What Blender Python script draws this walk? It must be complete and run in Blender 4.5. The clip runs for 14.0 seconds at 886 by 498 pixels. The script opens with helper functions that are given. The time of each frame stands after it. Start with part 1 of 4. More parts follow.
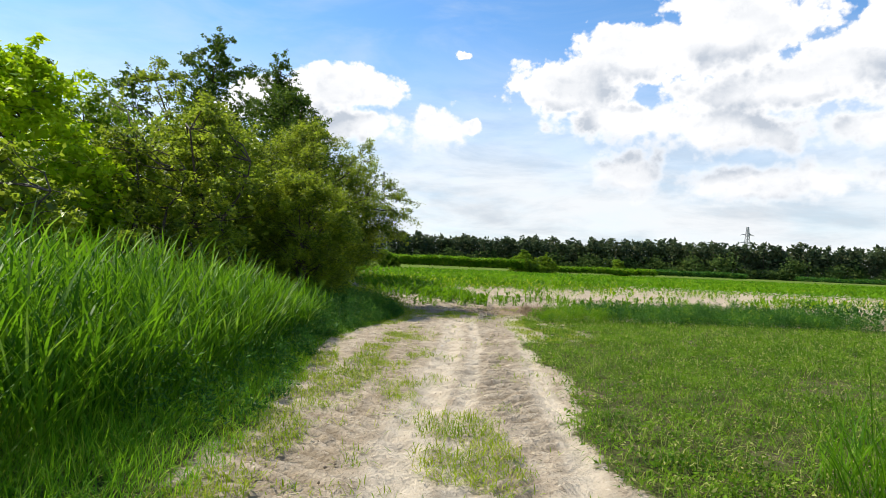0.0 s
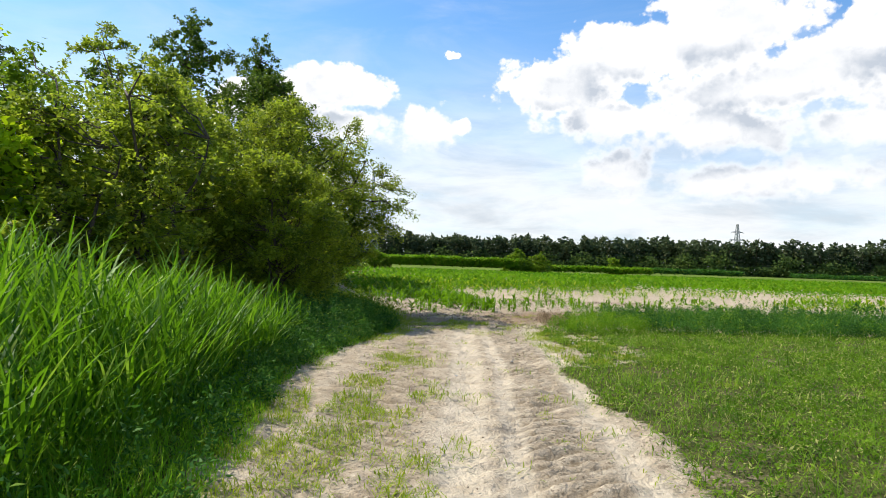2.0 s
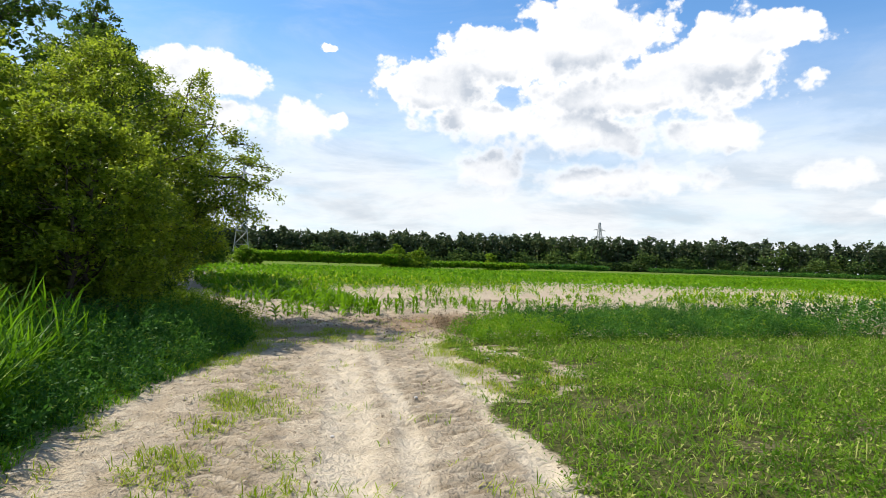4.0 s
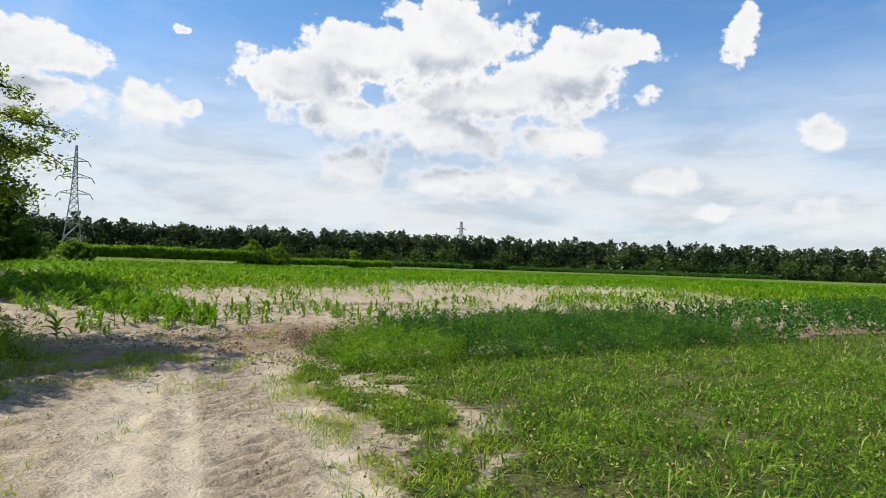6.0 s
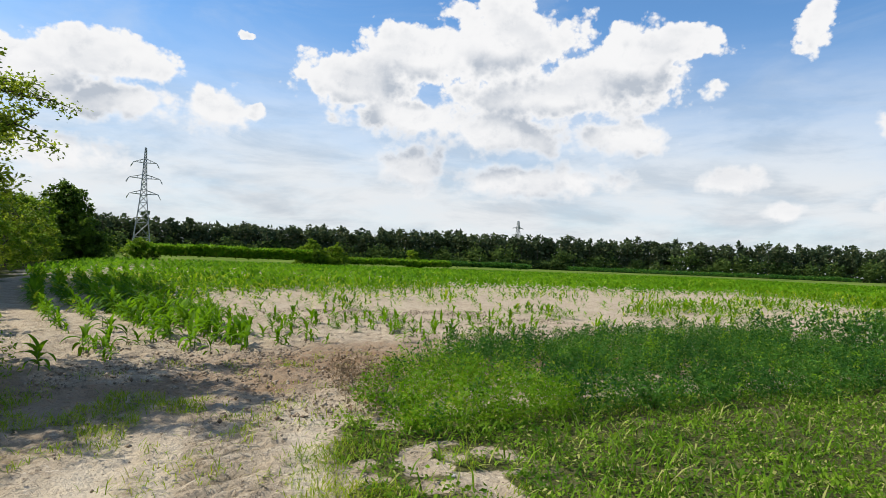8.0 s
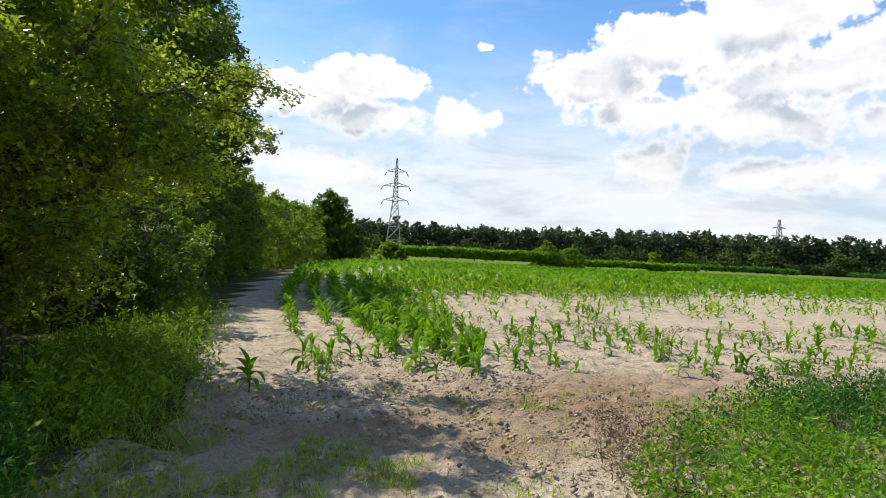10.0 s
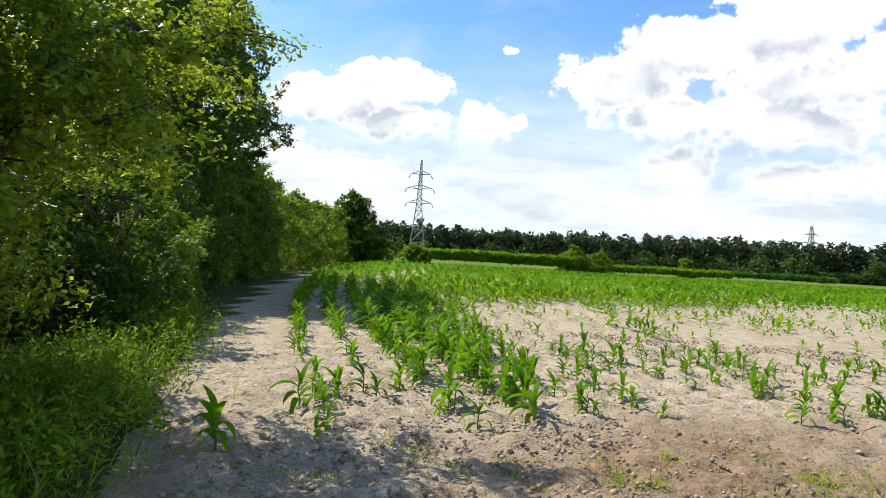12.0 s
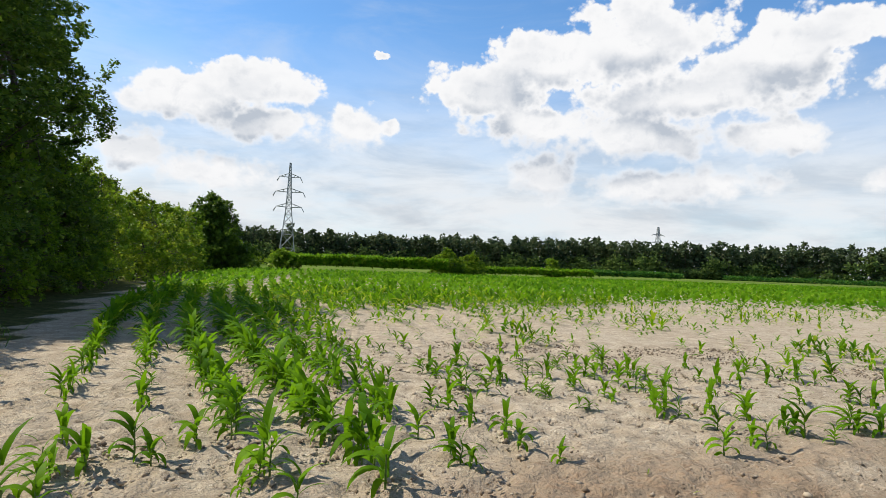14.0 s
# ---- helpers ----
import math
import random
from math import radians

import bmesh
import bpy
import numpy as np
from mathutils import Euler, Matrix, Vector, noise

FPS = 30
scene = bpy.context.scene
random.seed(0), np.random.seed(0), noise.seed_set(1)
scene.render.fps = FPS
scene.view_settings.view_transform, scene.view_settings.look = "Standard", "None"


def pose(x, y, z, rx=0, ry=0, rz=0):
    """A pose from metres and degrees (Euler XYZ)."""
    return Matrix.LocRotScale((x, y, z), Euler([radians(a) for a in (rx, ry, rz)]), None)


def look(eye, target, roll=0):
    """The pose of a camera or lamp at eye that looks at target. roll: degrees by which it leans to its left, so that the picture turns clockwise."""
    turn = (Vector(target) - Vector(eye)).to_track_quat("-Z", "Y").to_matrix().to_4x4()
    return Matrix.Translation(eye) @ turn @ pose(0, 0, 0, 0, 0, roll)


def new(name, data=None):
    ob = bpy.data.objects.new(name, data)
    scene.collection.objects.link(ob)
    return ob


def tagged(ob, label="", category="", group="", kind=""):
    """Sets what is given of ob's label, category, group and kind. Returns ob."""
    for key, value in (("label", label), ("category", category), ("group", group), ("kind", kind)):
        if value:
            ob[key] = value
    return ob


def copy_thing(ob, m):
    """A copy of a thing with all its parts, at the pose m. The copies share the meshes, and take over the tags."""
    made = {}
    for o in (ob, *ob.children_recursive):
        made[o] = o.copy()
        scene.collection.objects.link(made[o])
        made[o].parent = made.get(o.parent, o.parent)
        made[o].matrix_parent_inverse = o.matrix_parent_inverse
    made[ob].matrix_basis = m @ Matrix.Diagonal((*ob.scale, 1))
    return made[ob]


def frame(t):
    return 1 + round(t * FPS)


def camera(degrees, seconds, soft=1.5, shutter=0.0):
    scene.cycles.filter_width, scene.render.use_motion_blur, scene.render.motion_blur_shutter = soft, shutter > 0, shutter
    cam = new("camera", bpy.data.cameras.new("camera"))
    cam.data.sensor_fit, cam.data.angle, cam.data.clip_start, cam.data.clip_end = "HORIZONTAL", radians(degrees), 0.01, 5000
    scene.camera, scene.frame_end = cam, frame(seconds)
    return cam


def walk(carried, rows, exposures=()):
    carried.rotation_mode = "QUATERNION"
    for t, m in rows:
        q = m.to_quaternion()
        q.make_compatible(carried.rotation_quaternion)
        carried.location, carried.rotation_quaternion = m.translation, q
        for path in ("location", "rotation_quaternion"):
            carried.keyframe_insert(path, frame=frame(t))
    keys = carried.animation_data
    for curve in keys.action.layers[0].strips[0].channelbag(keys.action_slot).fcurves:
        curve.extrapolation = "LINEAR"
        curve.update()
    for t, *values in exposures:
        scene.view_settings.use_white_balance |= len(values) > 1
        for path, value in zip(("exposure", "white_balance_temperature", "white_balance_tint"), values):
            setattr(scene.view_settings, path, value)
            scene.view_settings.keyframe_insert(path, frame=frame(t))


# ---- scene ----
cam = camera(71.75, 14.0, soft=0.7)
PATH = [
    (0, (0.000, -0.000, 1.538), (-0.500, 9.985, 1.747), 2.47),
    (0.5, (-0.131, 0.786, 1.535), (-0.622, 10.772, 1.750), 2.18),
    (1, (-0.247, 1.536, 1.533), (-0.709, 11.523, 1.741), 2.05),
    (1.5, (-0.376, 2.241, 1.514), (-0.804, 12.229, 1.736), 1.80),
    (2, (-0.452, 2.984, 1.514), (-0.797, 12.976, 1.727), 1.99),
    (2.5, (-0.556, 3.743, 1.500), (-0.755, 13.738, 1.725), 1.71),
    (3, (-0.575, 4.518, 1.472), (-0.489, 14.515, 1.699), 1.78),
    (3.5, (-0.580, 5.297, 1.472), (-0.230, 15.288, 1.696), 1.72),
    (4, (-0.485, 6.157, 1.436), (1.158, 16.018, 1.655), 1.80),
    (4.2, (-0.453, 6.505, 1.408), (1.910, 16.219, 1.631), 2.10),
    (4.7, (-0.340, 7.295, 1.385), (3.078, 16.689, 1.615), 2.25),
    (5.25, (-0.178, 8.044, 1.398), (3.717, 17.251, 1.644), 2.21),
    (5.8, (0.003, 8.748, 1.428), (3.857, 17.972, 1.681), 2.10),
    (6.3, (0.166, 9.415, 1.449), (3.674, 18.776, 1.687), 2.05),
    (6.5, (0.214, 9.714, 1.456), (3.469, 19.167, 1.674), 2.07),
    (7, (0.383, 10.397, 1.466), (3.255, 19.973, 1.662), 2.07),
    (7.2, (0.444, 10.678, 1.496), (3.267, 20.269, 1.702), 2.01),
    (7.7, (0.575, 11.339, 1.525), (3.372, 20.938, 1.731), 2.13),
    (8.25, (0.656, 12.013, 1.552), (3.663, 21.548, 1.764), 2.47),
    (8.8, (0.686, 12.650, 1.570), (3.497, 22.245, 1.773), 2.80),
    (9.3, (0.685, 13.211, 1.574), (2.372, 23.066, 1.735), 2.88),
    (9.5, (0.696, 13.439, 1.585), (1.455, 23.410, 1.714), 2.97),
    (10, (0.670, 13.991, 1.571), (-0.157, 23.957, 1.642), 2.75),
    (10.5, (0.656, 14.526, 1.569), (-0.880, 24.407, 1.635), 2.88),
    (11, (0.578, 14.974, 1.569), (-1.148, 24.824, 1.648), 3.16),
    (11.5, (0.484, 15.465, 1.560), (-0.932, 25.364, 1.654), 3.28),
    (12, (0.293, 16.002, 1.549), (-0.912, 25.928, 1.653), 3.41),
    (12.5, (0.210, 16.488, 1.519), (-0.824, 26.433, 1.650), 3.10),
    (13, (0.231, 17.003, 1.513), (-0.577, 26.969, 1.662), 2.66),
    (13.5, (0.349, 17.501, 1.520), (0.258, 27.498, 1.717), 2.14),
    (14, (0.527, 17.908, 1.491), (1.354, 27.870, 1.766), 2.14),
]
EXPOSURES = [(0.0, 0.42), (2.0, 0.48), (3.5, 0.50), (4.2, 0.42), (6.3, 0.20), (7.2, 0.20), (9.3, 0.25), (10.0, 0.42), (11.0, 0.56), (12.5, 0.49), (14.0, 0.24)]
walk(cam, [(t, look(eye, target, roll)) for t, eye, target, roll in PATH], EXPOSURES)

# ---- light ----
SUN_EL, SUN_X, SUN_Y = radians(48), -0.906, 0.423
sun_way = Vector((SUN_X * math.cos(SUN_EL), SUN_Y * math.cos(SUN_EL), math.sin(SUN_EL)))
sun_data = bpy.data.lights.new("sun", "SUN")
sun_data.energy, sun_data.angle, sun_data.color = 5.0, radians(0.53), (1.0, 0.93, 0.81)
sun = new("sun", sun_data)
sun.matrix_world = look(sun_way * 100, (0, 0, 0))


class Nodes:
    """Short hand for building a node tree."""

    def __init__(self, tree):
        self.tree = tree

    def node(self, kind):
        return self.tree.nodes.new(kind)

    def named(self, key):
        n = self.node("ShaderNodeAttribute")
        n.attribute_name = key
        return n.outputs["Fac"]

    def plug(self, socket, value):
        if isinstance(value, bpy.types.NodeSocket):
            self.tree.links.new(value, socket)
        elif value is not None:
            socket.default_value = value

    def math(self, op, a, b=None, c=None, clamp=False):
        n = self.node("ShaderNodeMath")
        n.operation, n.use_clamp = op, clamp
        for socket, value in zip(n.inputs, (a, b, c)):
            self.plug(socket, value)
        return n.outputs[0]

    def vec(self, op, a, b=None):
        n = self.node("ShaderNodeVectorMath")
        n.operation = op
        self.plug(n.inputs[0], a)
        self.plug(n.inputs[1], b)
        return n.outputs["Value"] if op in ("LENGTH", "DOT_PRODUCT") else n.outputs[0]

    def smooth(self, value, low, high, to_low=0.0, to_high=1.0):
        n = self.node("ShaderNodeMapRange")
        n.interpolation_type = "SMOOTHSTEP"
        for socket, v in zip(n.inputs, (value, low, high, to_low, to_high)):
            self.plug(socket, v)
        return n.outputs[0]

    def noise(self, vector, scale, detail=4.0, rough=0.55, distort=0.0):
        n = self.node("ShaderNodeTexNoise")
        self.plug(n.inputs["Vector"], vector)
        n.inputs["Scale"].default_value, n.inputs["Detail"].default_value = scale, detail
        n.inputs["Roughness"].default_value, n.inputs["Distortion"].default_value = rough, distort
        return n.outputs[0]

    def mix(self, f, a, b):
        n = self.node("ShaderNodeMix")
        n.data_type = "RGBA"
        self.plug(n.inputs[0], f)
        for socket, v in ((n.inputs[6], a), (n.inputs[7], b)):
            self.plug(socket, (*v, 1.0) if isinstance(v, tuple) else v)
        return n.outputs[2]

    def xyz(self, x, y, z=0.0):
        n = self.node("ShaderNodeCombineXYZ")
        for socket, v in zip(n.inputs, (x, y, z)):
            self.plug(socket, v)
        return n.outputs[0]


# clouds: heading and height above the horizon in degrees, half width, half height
CLOUDS = (
    (-13.0, 15.2, 5.7, 2.4),
    (-18.3, 13.7, 5.4, 2.3),
    (-22.5, 12.7, 2.1, 1.4),
    (-12.1, 12.4, 5.7, 2.2),
    (-16.0, 7.4, 6.0, 1.9),
    (-22.5, 8.8, 3.4, 2.4),
    (-3.9, 12.4, 2.9, 2.4),
    (-0.4, 12.5, 1.1, 0.8),
    (-1.8, 18.8, 0.7, 0.5),
    (8.8, 16.0, 6.2, 3.1),
    (14.7, 18.6, 6.2, 3.4),
    (21.9, 19.7, 7.3, 4.6),
    (26.8, 15.5, 11.8, 3.2),
    (34.1, 17.9, 5.3, 3.8),
    (37.5, 19.3, 3.4, 2.0),
    (12.6, 13.2, 6.6, 2.1),
    (14.0, 8.6, 3.9, 2.2),
    (21.7, 11.9, 9.2, 2.4),
    (33.0, 11.7, 4.9, 1.7),
    (25.6, 7.7, 9.7, 2.0),
    (42.1, 7.9, 4.0, 1.3),
    (46.3, 5.1, 2.6, 0.9),
    (53.8, 5.6, 2.5, 1.2),
    (53.7, 11.3, 1.8, 1.2),
    (47.9, 19.6, 1.7, 2.4),
)


def cloud_group():
    g = bpy.data.node_groups.new("cloud_mass", "ShaderNodeTree")
    g.interface.new_socket("way", in_out="INPUT", socket_type="NodeSocketVector")
    g.interface.new_socket("mass", in_out="OUTPUT", socket_type="NodeSocketFloat")
    k = Nodes(g)
    way = k.node("NodeGroupInput").outputs[0]
    best = None
    for u, v, a, b in CLOUDS:
        d = k.vec("LENGTH", k.vec("MULTIPLY", k.vec("SUBTRACT", way, (u, v, 0)), (1 / a, 1 / b, 0)))
        m = k.math("SUBTRACT", 1.0, d)
        if best is None:
            best = m
        else:
            n = k.node("ShaderNodeMath")
            n.operation = "SMOOTH_MAX"
            k.plug(n.inputs[0], best), k.plug(n.inputs[1], m)
            n.inputs[2].default_value = 0.25
            best = n.outputs[0]
    k.plug(k.node("NodeGroupOutput").inputs[0], best)
    return g


world = bpy.data.worlds.new("sky")
scene.world = world
world.use_nodes = True
world.node_tree.nodes.clear()
w = Nodes(world.node_tree)
way = w.node("ShaderNodeTexCoord").outputs["Generated"]
split = w.node("ShaderNodeSeparateXYZ")
w.plug(split.inputs[0], way)
heading = w.math("MULTIPLY", w.math("ARCTAN2", split.outputs[0], split.outputs[1]), 57.2958)
lift = w.math("MULTIPLY", w.math("ARCSINE", split.outputs[2]), 57.2958)
flat = w.xyz(heading, lift, 0.0)
swirl = w.node("ShaderNodeTexNoise")
w.plug(swirl.inputs["Vector"], flat)
swirl.inputs["Scale"].default_value, swirl.inputs["Detail"].default_value, swirl.inputs["Roughness"].default_value = 0.3, 5.0, 0.6
warped = w.vec("ADD", flat, w.vec("MULTIPLY", w.vec("SUBTRACT", swirl.outputs[1], (0.5, 0.5, 0.5)), (2.4, 1.8, 0.0)))
sky = w.node("ShaderNodeTexSky")
sky.sky_type, sky.sun_disc = "NISHITA", False
sky.sun_elevation, sky.sun_rotation = SUN_EL, math.atan2(SUN_X, SUN_Y)
sky.air_density, sky.dust_density, sky.ozone_density = 1.0, 0.2, 3.0
puff = w.noise(flat, 0.16, 9.0, 0.56, 0.25)
puff2 = w.noise(w.vec("ADD", flat, (-1.2, 2.2, 0)), 0.16, 9.0, 0.56, 0.25)
fine = w.noise(flat, 0.42, 8.0, 0.62, 0.3)
fine2 = w.noise(w.vec("ADD", flat, (-0.55, 0.8, 0)), 0.42, 8.0, 0.62, 0.3)
mass = []
for shift in ((0, 0, 0), (0.6, 2.6, 0)):
    n = w.node("ShaderNodeGroup")
    n.node_tree = bpy.data.node_groups.get("cloud_mass") or cloud_group()
    w.plug(n.inputs[0], w.vec("ADD", warped, shift))
    mass.append(n.outputs[0])
# rounded heads along the clouds' edges
heads = w.node("ShaderNodeTexVoronoi")
heads.feature = "SMOOTH_F1"
w.plug(heads.inputs["Vector"], w.vec("MULTIPLY", flat, (1.0, 1.2, 0)))
heads.inputs["Scale"].default_value, heads.inputs["Detail"].default_value, heads.inputs["Roughness"].default_value = 0.42, 3.0, 0.55
heads.inputs["Smoothness"].default_value = 0.35
billow = w.math("MULTIPLY", w.math("SUBTRACT", 0.42, heads.outputs["Distance"]), 0.55)
body = w.math("ADD", w.math("ADD", w.math("MULTIPLY", w.math("SUBTRACT", puff, 0.5), 1.0), billow), mass[0])
# the same fair-weather clouds go on behind and overhead
loose = w.smooth(w.noise(way, 2.2, 7.0, 0.55), 0.56, 0.66)
ahead = w.smooth(w.math("ABSOLUTE", heading), 75.0, 95.0)
high = w.smooth(lift, 36.0, 50.0)
loose = w.math("MULTIPLY", loose, w.math("MAXIMUM", ahead, high))
body = w.math("ADD", body, w.math("MULTIPLY", w.math("SUBTRACT", fine, 0.5), 0.6))
low = w.smooth(lift, 17.0, 8.0)
cover = w.math("MAXIMUM", w.smooth(body, -0.38, w.math("ADD", -0.18, w.math("MULTIPLY", low, 0.42))), loose)
under = w.math("ADD", w.math("SUBTRACT", mass[1], mass[0]), w.math("MULTIPLY", w.math("SUBTRACT", puff2, puff), 0.7))
grey = w.noise(w.vec("MULTIPLY", w.vec("ADD", flat, (3.0, -1.5, 0)), (0.7, 1.25, 0)), 0.17, 6.0, 0.55)
relief = w.math("SUBTRACT", fine2, fine)
shade = w.math("ADD", w.smooth(under, -0.40, 0.35, 0.0, 1.0), w.smooth(relief, -0.02, 0.2, 0.0, 0.22))
shade = w.math("ADD", shade, w.smooth(grey, 0.42, 0.66, 0.0, 0.34))
shade = w.math("MULTIPLY", shade, w.smooth(body, -0.2, 0.35), clamp=True)
cloud_colour = w.mix(shade, (1.12, 1.12, 1.13), (0.60, 0.66, 0.75))
# thin veil low over the horizon
veil_noise = w.noise(w.vec("MULTIPLY", flat, (0.35, 1.3, 0)), 0.14, 6.0, 0.6)
veil = w.math("MULTIPLY", w.smooth(lift, 22.0, 5.0), w.smooth(veil_noise, 0.25, 0.6, 0.7, 1.0))
streak = w.smooth(w.noise(w.vec("MULTIPLY", flat, (0.4, 1.5, 0)), 0.2, 6.0, 0.6, 0.3), 0.40, 0.66)
veil_colour = w.mix(streak, (0.98, 1.01, 1.04), (0.70, 0.76, 0.83))
blue = w.vec("MULTIPLY", sky.outputs[0], (0.128, 0.176, 0.204))
wisp = w.math("MULTIPLY", w.smooth(w.noise(w.vec("MULTIPLY", flat, (0.5, 1.4, 0)), 0.12, 7.0, 0.6, 0.8), 0.42, 0.75), 0.25)
blue = w.mix(wisp, blue, (0.85, 0.92, 1.0))
below = w.mix(veil, blue, veil_colour)
final = w.mix(cover, below, cloud_colour)
back = w.node("ShaderNodeBackground")
w.plug(back.inputs[0], final)
back.inputs[1].default_value = 0.72
w.plug(w.node("ShaderNodeOutputWorld").inputs[0], back.outputs[0])


# ---- materials ----
def material(name):
    m = bpy.data.materials.new(name)
    m.use_nodes = True
    m.node_tree.nodes.clear()
    k = Nodes(m.node_tree)
    k.out = k.node("ShaderNodeOutputMaterial")
    return m, k


def surface(k, colour, rough=0.8, height=None, strength=0.3, distance=0.01, metal=0.0, spec=0.3):
    b = k.node("ShaderNodeBsdfPrincipled")
    k.plug(b.inputs["Base Color"], (*colour, 1.0) if isinstance(colour, tuple) else colour)
    k.plug(b.inputs["Roughness"], rough)
    b.inputs["Metallic"].default_value = metal
    b.inputs["Specular IOR Level"].default_value = spec
    if height is not None:
        bump = k.node("ShaderNodeBump")
        bump.inputs["Strength"].default_value, bump.inputs["Distance"].default_value = strength, distance
        k.plug(bump.inputs["Height"], height)
        k.plug(b.inputs["Normal"], bump.outputs[0])
    return b.outputs[0]


def leaf_material(name, dark, light, old, glow=0.35, rough=0.5, patch=0.6, spec=0.35, wither=0.12):
    """Leaves: colour varies leaf by leaf and in patches; light comes through the blade."""
    m, k = material(name)
    geo = k.node("ShaderNodeNewGeometry")
    rnd = geo.outputs["Random Per Island"]
    spots = k.noise(geo.outputs["Position"], patch, 3.0)
    c = k.mix(k.math("ADD", k.math("MULTIPLY", rnd, 0.65), k.smooth(spots, 0.32, 0.68, -0.3, 0.55), clamp=True), dark, light)
    c = k.mix(k.math("MULTIPLY", k.math("GREATER_THAN", rnd, 1.0 - wither), 0.8), c, old)
    c = k.mix(k.smooth(k.noise(geo.outputs["Position"], 45.0, 2.0), 0.35, 0.75, 0.0, 0.22), c, dark)
    front = surface(k, c, rough, spec=spec)
    thru = k.node("ShaderNodeBsdfTranslucent")
    k.plug(thru.inputs[0], k.mix(0.5, c, light))
    both = k.node("ShaderNodeMixShader")
    both.inputs[0].default_value = glow
    k.plug(both.inputs[1], front), k.plug(both.inputs[2], thru.outputs[0])
    k.plug(k.out.inputs[0], both.outputs[0])
    return m


def bark_material(name, a, b):
    m, k = material(name)
    pos = k.node("ShaderNodeTexCoord").outputs["Object"]
    n = k.noise(k.vec("MULTIPLY", pos, (9, 9, 2.2)), 2.0, 6.0, 0.65)
    k.plug(k.out.inputs[0], surface(k, k.mix(k.smooth(n, 0.3, 0.7), a, b), 0.9, n, 0.8, 0.03))
    return m


def ground_material():
    m, k = material("field_ground")
    pos = k.node("ShaderNodeNewGeometry").outputs["Position"]
    cover = k.named("cover")
    litter = k.named("litter")
    far = k.named("crop")
    big, mid = k.noise(pos, 0.45, 4.0), k.noise(pos, 3.5, 5.0, 0.6)
    grain, clods = k.noise(pos, 60.0, 4.0, 0.7), k.noise(pos, 14.0, 5.0, 0.65)
    sand = k.mix(k.smooth(mid, 0.3, 0.7), (0.36, 0.292, 0.205), (0.57, 0.48, 0.352))
    sand = k.mix(k.smooth(big, 0.42, 0.7, 0.0, 0.5), sand, (0.54, 0.46, 0.345))
    sand = k.mix(k.smooth(clods, 0.51, 0.68, 0.0, 0.75), sand, (0.17, 0.13, 0.088))
    sand = k.mix(k.smooth(grain, 0.35, 0.75, 0.0, 0.4), sand, (0.22, 0.17, 0.12))
    sand = k.mix(k.smooth(k.noise(pos, 27.0, 3.0, 0.6), 0.60, 0.68, 0.0, 0.6), sand, (0.12, 0.085, 0.055))
    sand = k.mix(k.smooth(k.noise(pos, 19.0, 3.0, 0.6), 0.60, 0.70, 0.0, 0.6), sand, (0.66, 0.58, 0.45))
    # lug troughs darkened with painted shade; fine pale sand in the worn wheel lines
    sand = k.mix(k.math("MULTIPLY", k.named("tread_shade"), k.smooth(clods, 0.3, 0.6, 0.35, 0.75)), sand, (0.20, 0.155, 0.10))
    sand = k.mix(k.math("MULTIPLY", k.named("packed"), k.smooth(mid, 0.3, 0.6, 0.35, 0.75)), sand, (0.60, 0.515, 0.39))
    brown = k.mix(k.smooth(clods, 0.35, 0.65), (0.13, 0.075, 0.04), (0.31, 0.20, 0.12))
    # litter includes brown put in to warm the alder's shade
    sand = k.mix(k.math("MULTIPLY", litter, k.smooth(mid, 0.25, 0.7, 0.35, 1.0)), sand, brown)
    soil = k.mix(k.smooth(mid, 0.3, 0.7), (0.055, 0.062, 0.022), (0.12, 0.125, 0.045))
    soil = k.mix(k.smooth(clods, 0.5, 0.75, 0.0, 0.6), soil, (0.17, 0.14, 0.085))
    edge = k.smooth(k.math("ADD", cover, k.math("MULTIPLY", k.math("SUBTRACT", clods, 0.5), 0.9)), 0.35, 0.65)
    c = k.mix(edge, sand, soil)
    green = k.mix(k.smooth(k.noise(pos, 0.08, 4.0), 0.3, 0.7), (0.075, 0.125, 0.022), (0.15, 0.20, 0.045))
    c = k.mix(far, c, green)
    lumpy = k.noise(pos, 26.0, 3.0, 0.6)
    height = k.math("ADD", k.math("MULTIPLY", clods, 0.7), k.math("ADD", k.math("MULTIPLY", lumpy, 0.5), k.math("MULTIPLY", grain, 0.25)))
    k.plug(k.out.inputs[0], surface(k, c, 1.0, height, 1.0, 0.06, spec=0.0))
    return m


M_GROUND = ground_material()
M_CORN = leaf_material("corn_leaf", (0.038, 0.120, 0.003), (0.195, 0.375, 0.008), (0.44, 0.48, 0.03), 0.48, 0.55, 1.3, 0.06, 0.16)
M_CORN_FAR = leaf_material("corn_leaf_far", (0.050, 0.16, 0.004), (0.165, 0.33, 0.010), (0.26, 0.37, 0.03), 0.45, 0.7, 0.12, 0.05, 0.08)
M_REED = leaf_material("reed_leaf", (0.028, 0.11, 0.004), (0.175, 0.36, 0.010), (0.34, 0.46, 0.06), 0.45, 0.5, 2.2, 0.12, 0.06)
M_GRASS = leaf_material("meadow_grass", (0.040, 0.120, 0.006), (0.23, 0.38, 0.025), (0.50, 0.47, 0.17), 0.40, 0.6, 2.4, 0.08, 0.13)
M_TUFT = leaf_material("dry_grass", (0.14, 0.25, 0.008), (0.34, 0.42, 0.02), (0.46, 0.41, 0.12), 0.4, 0.6, 1.5, 0.1, 0.2)
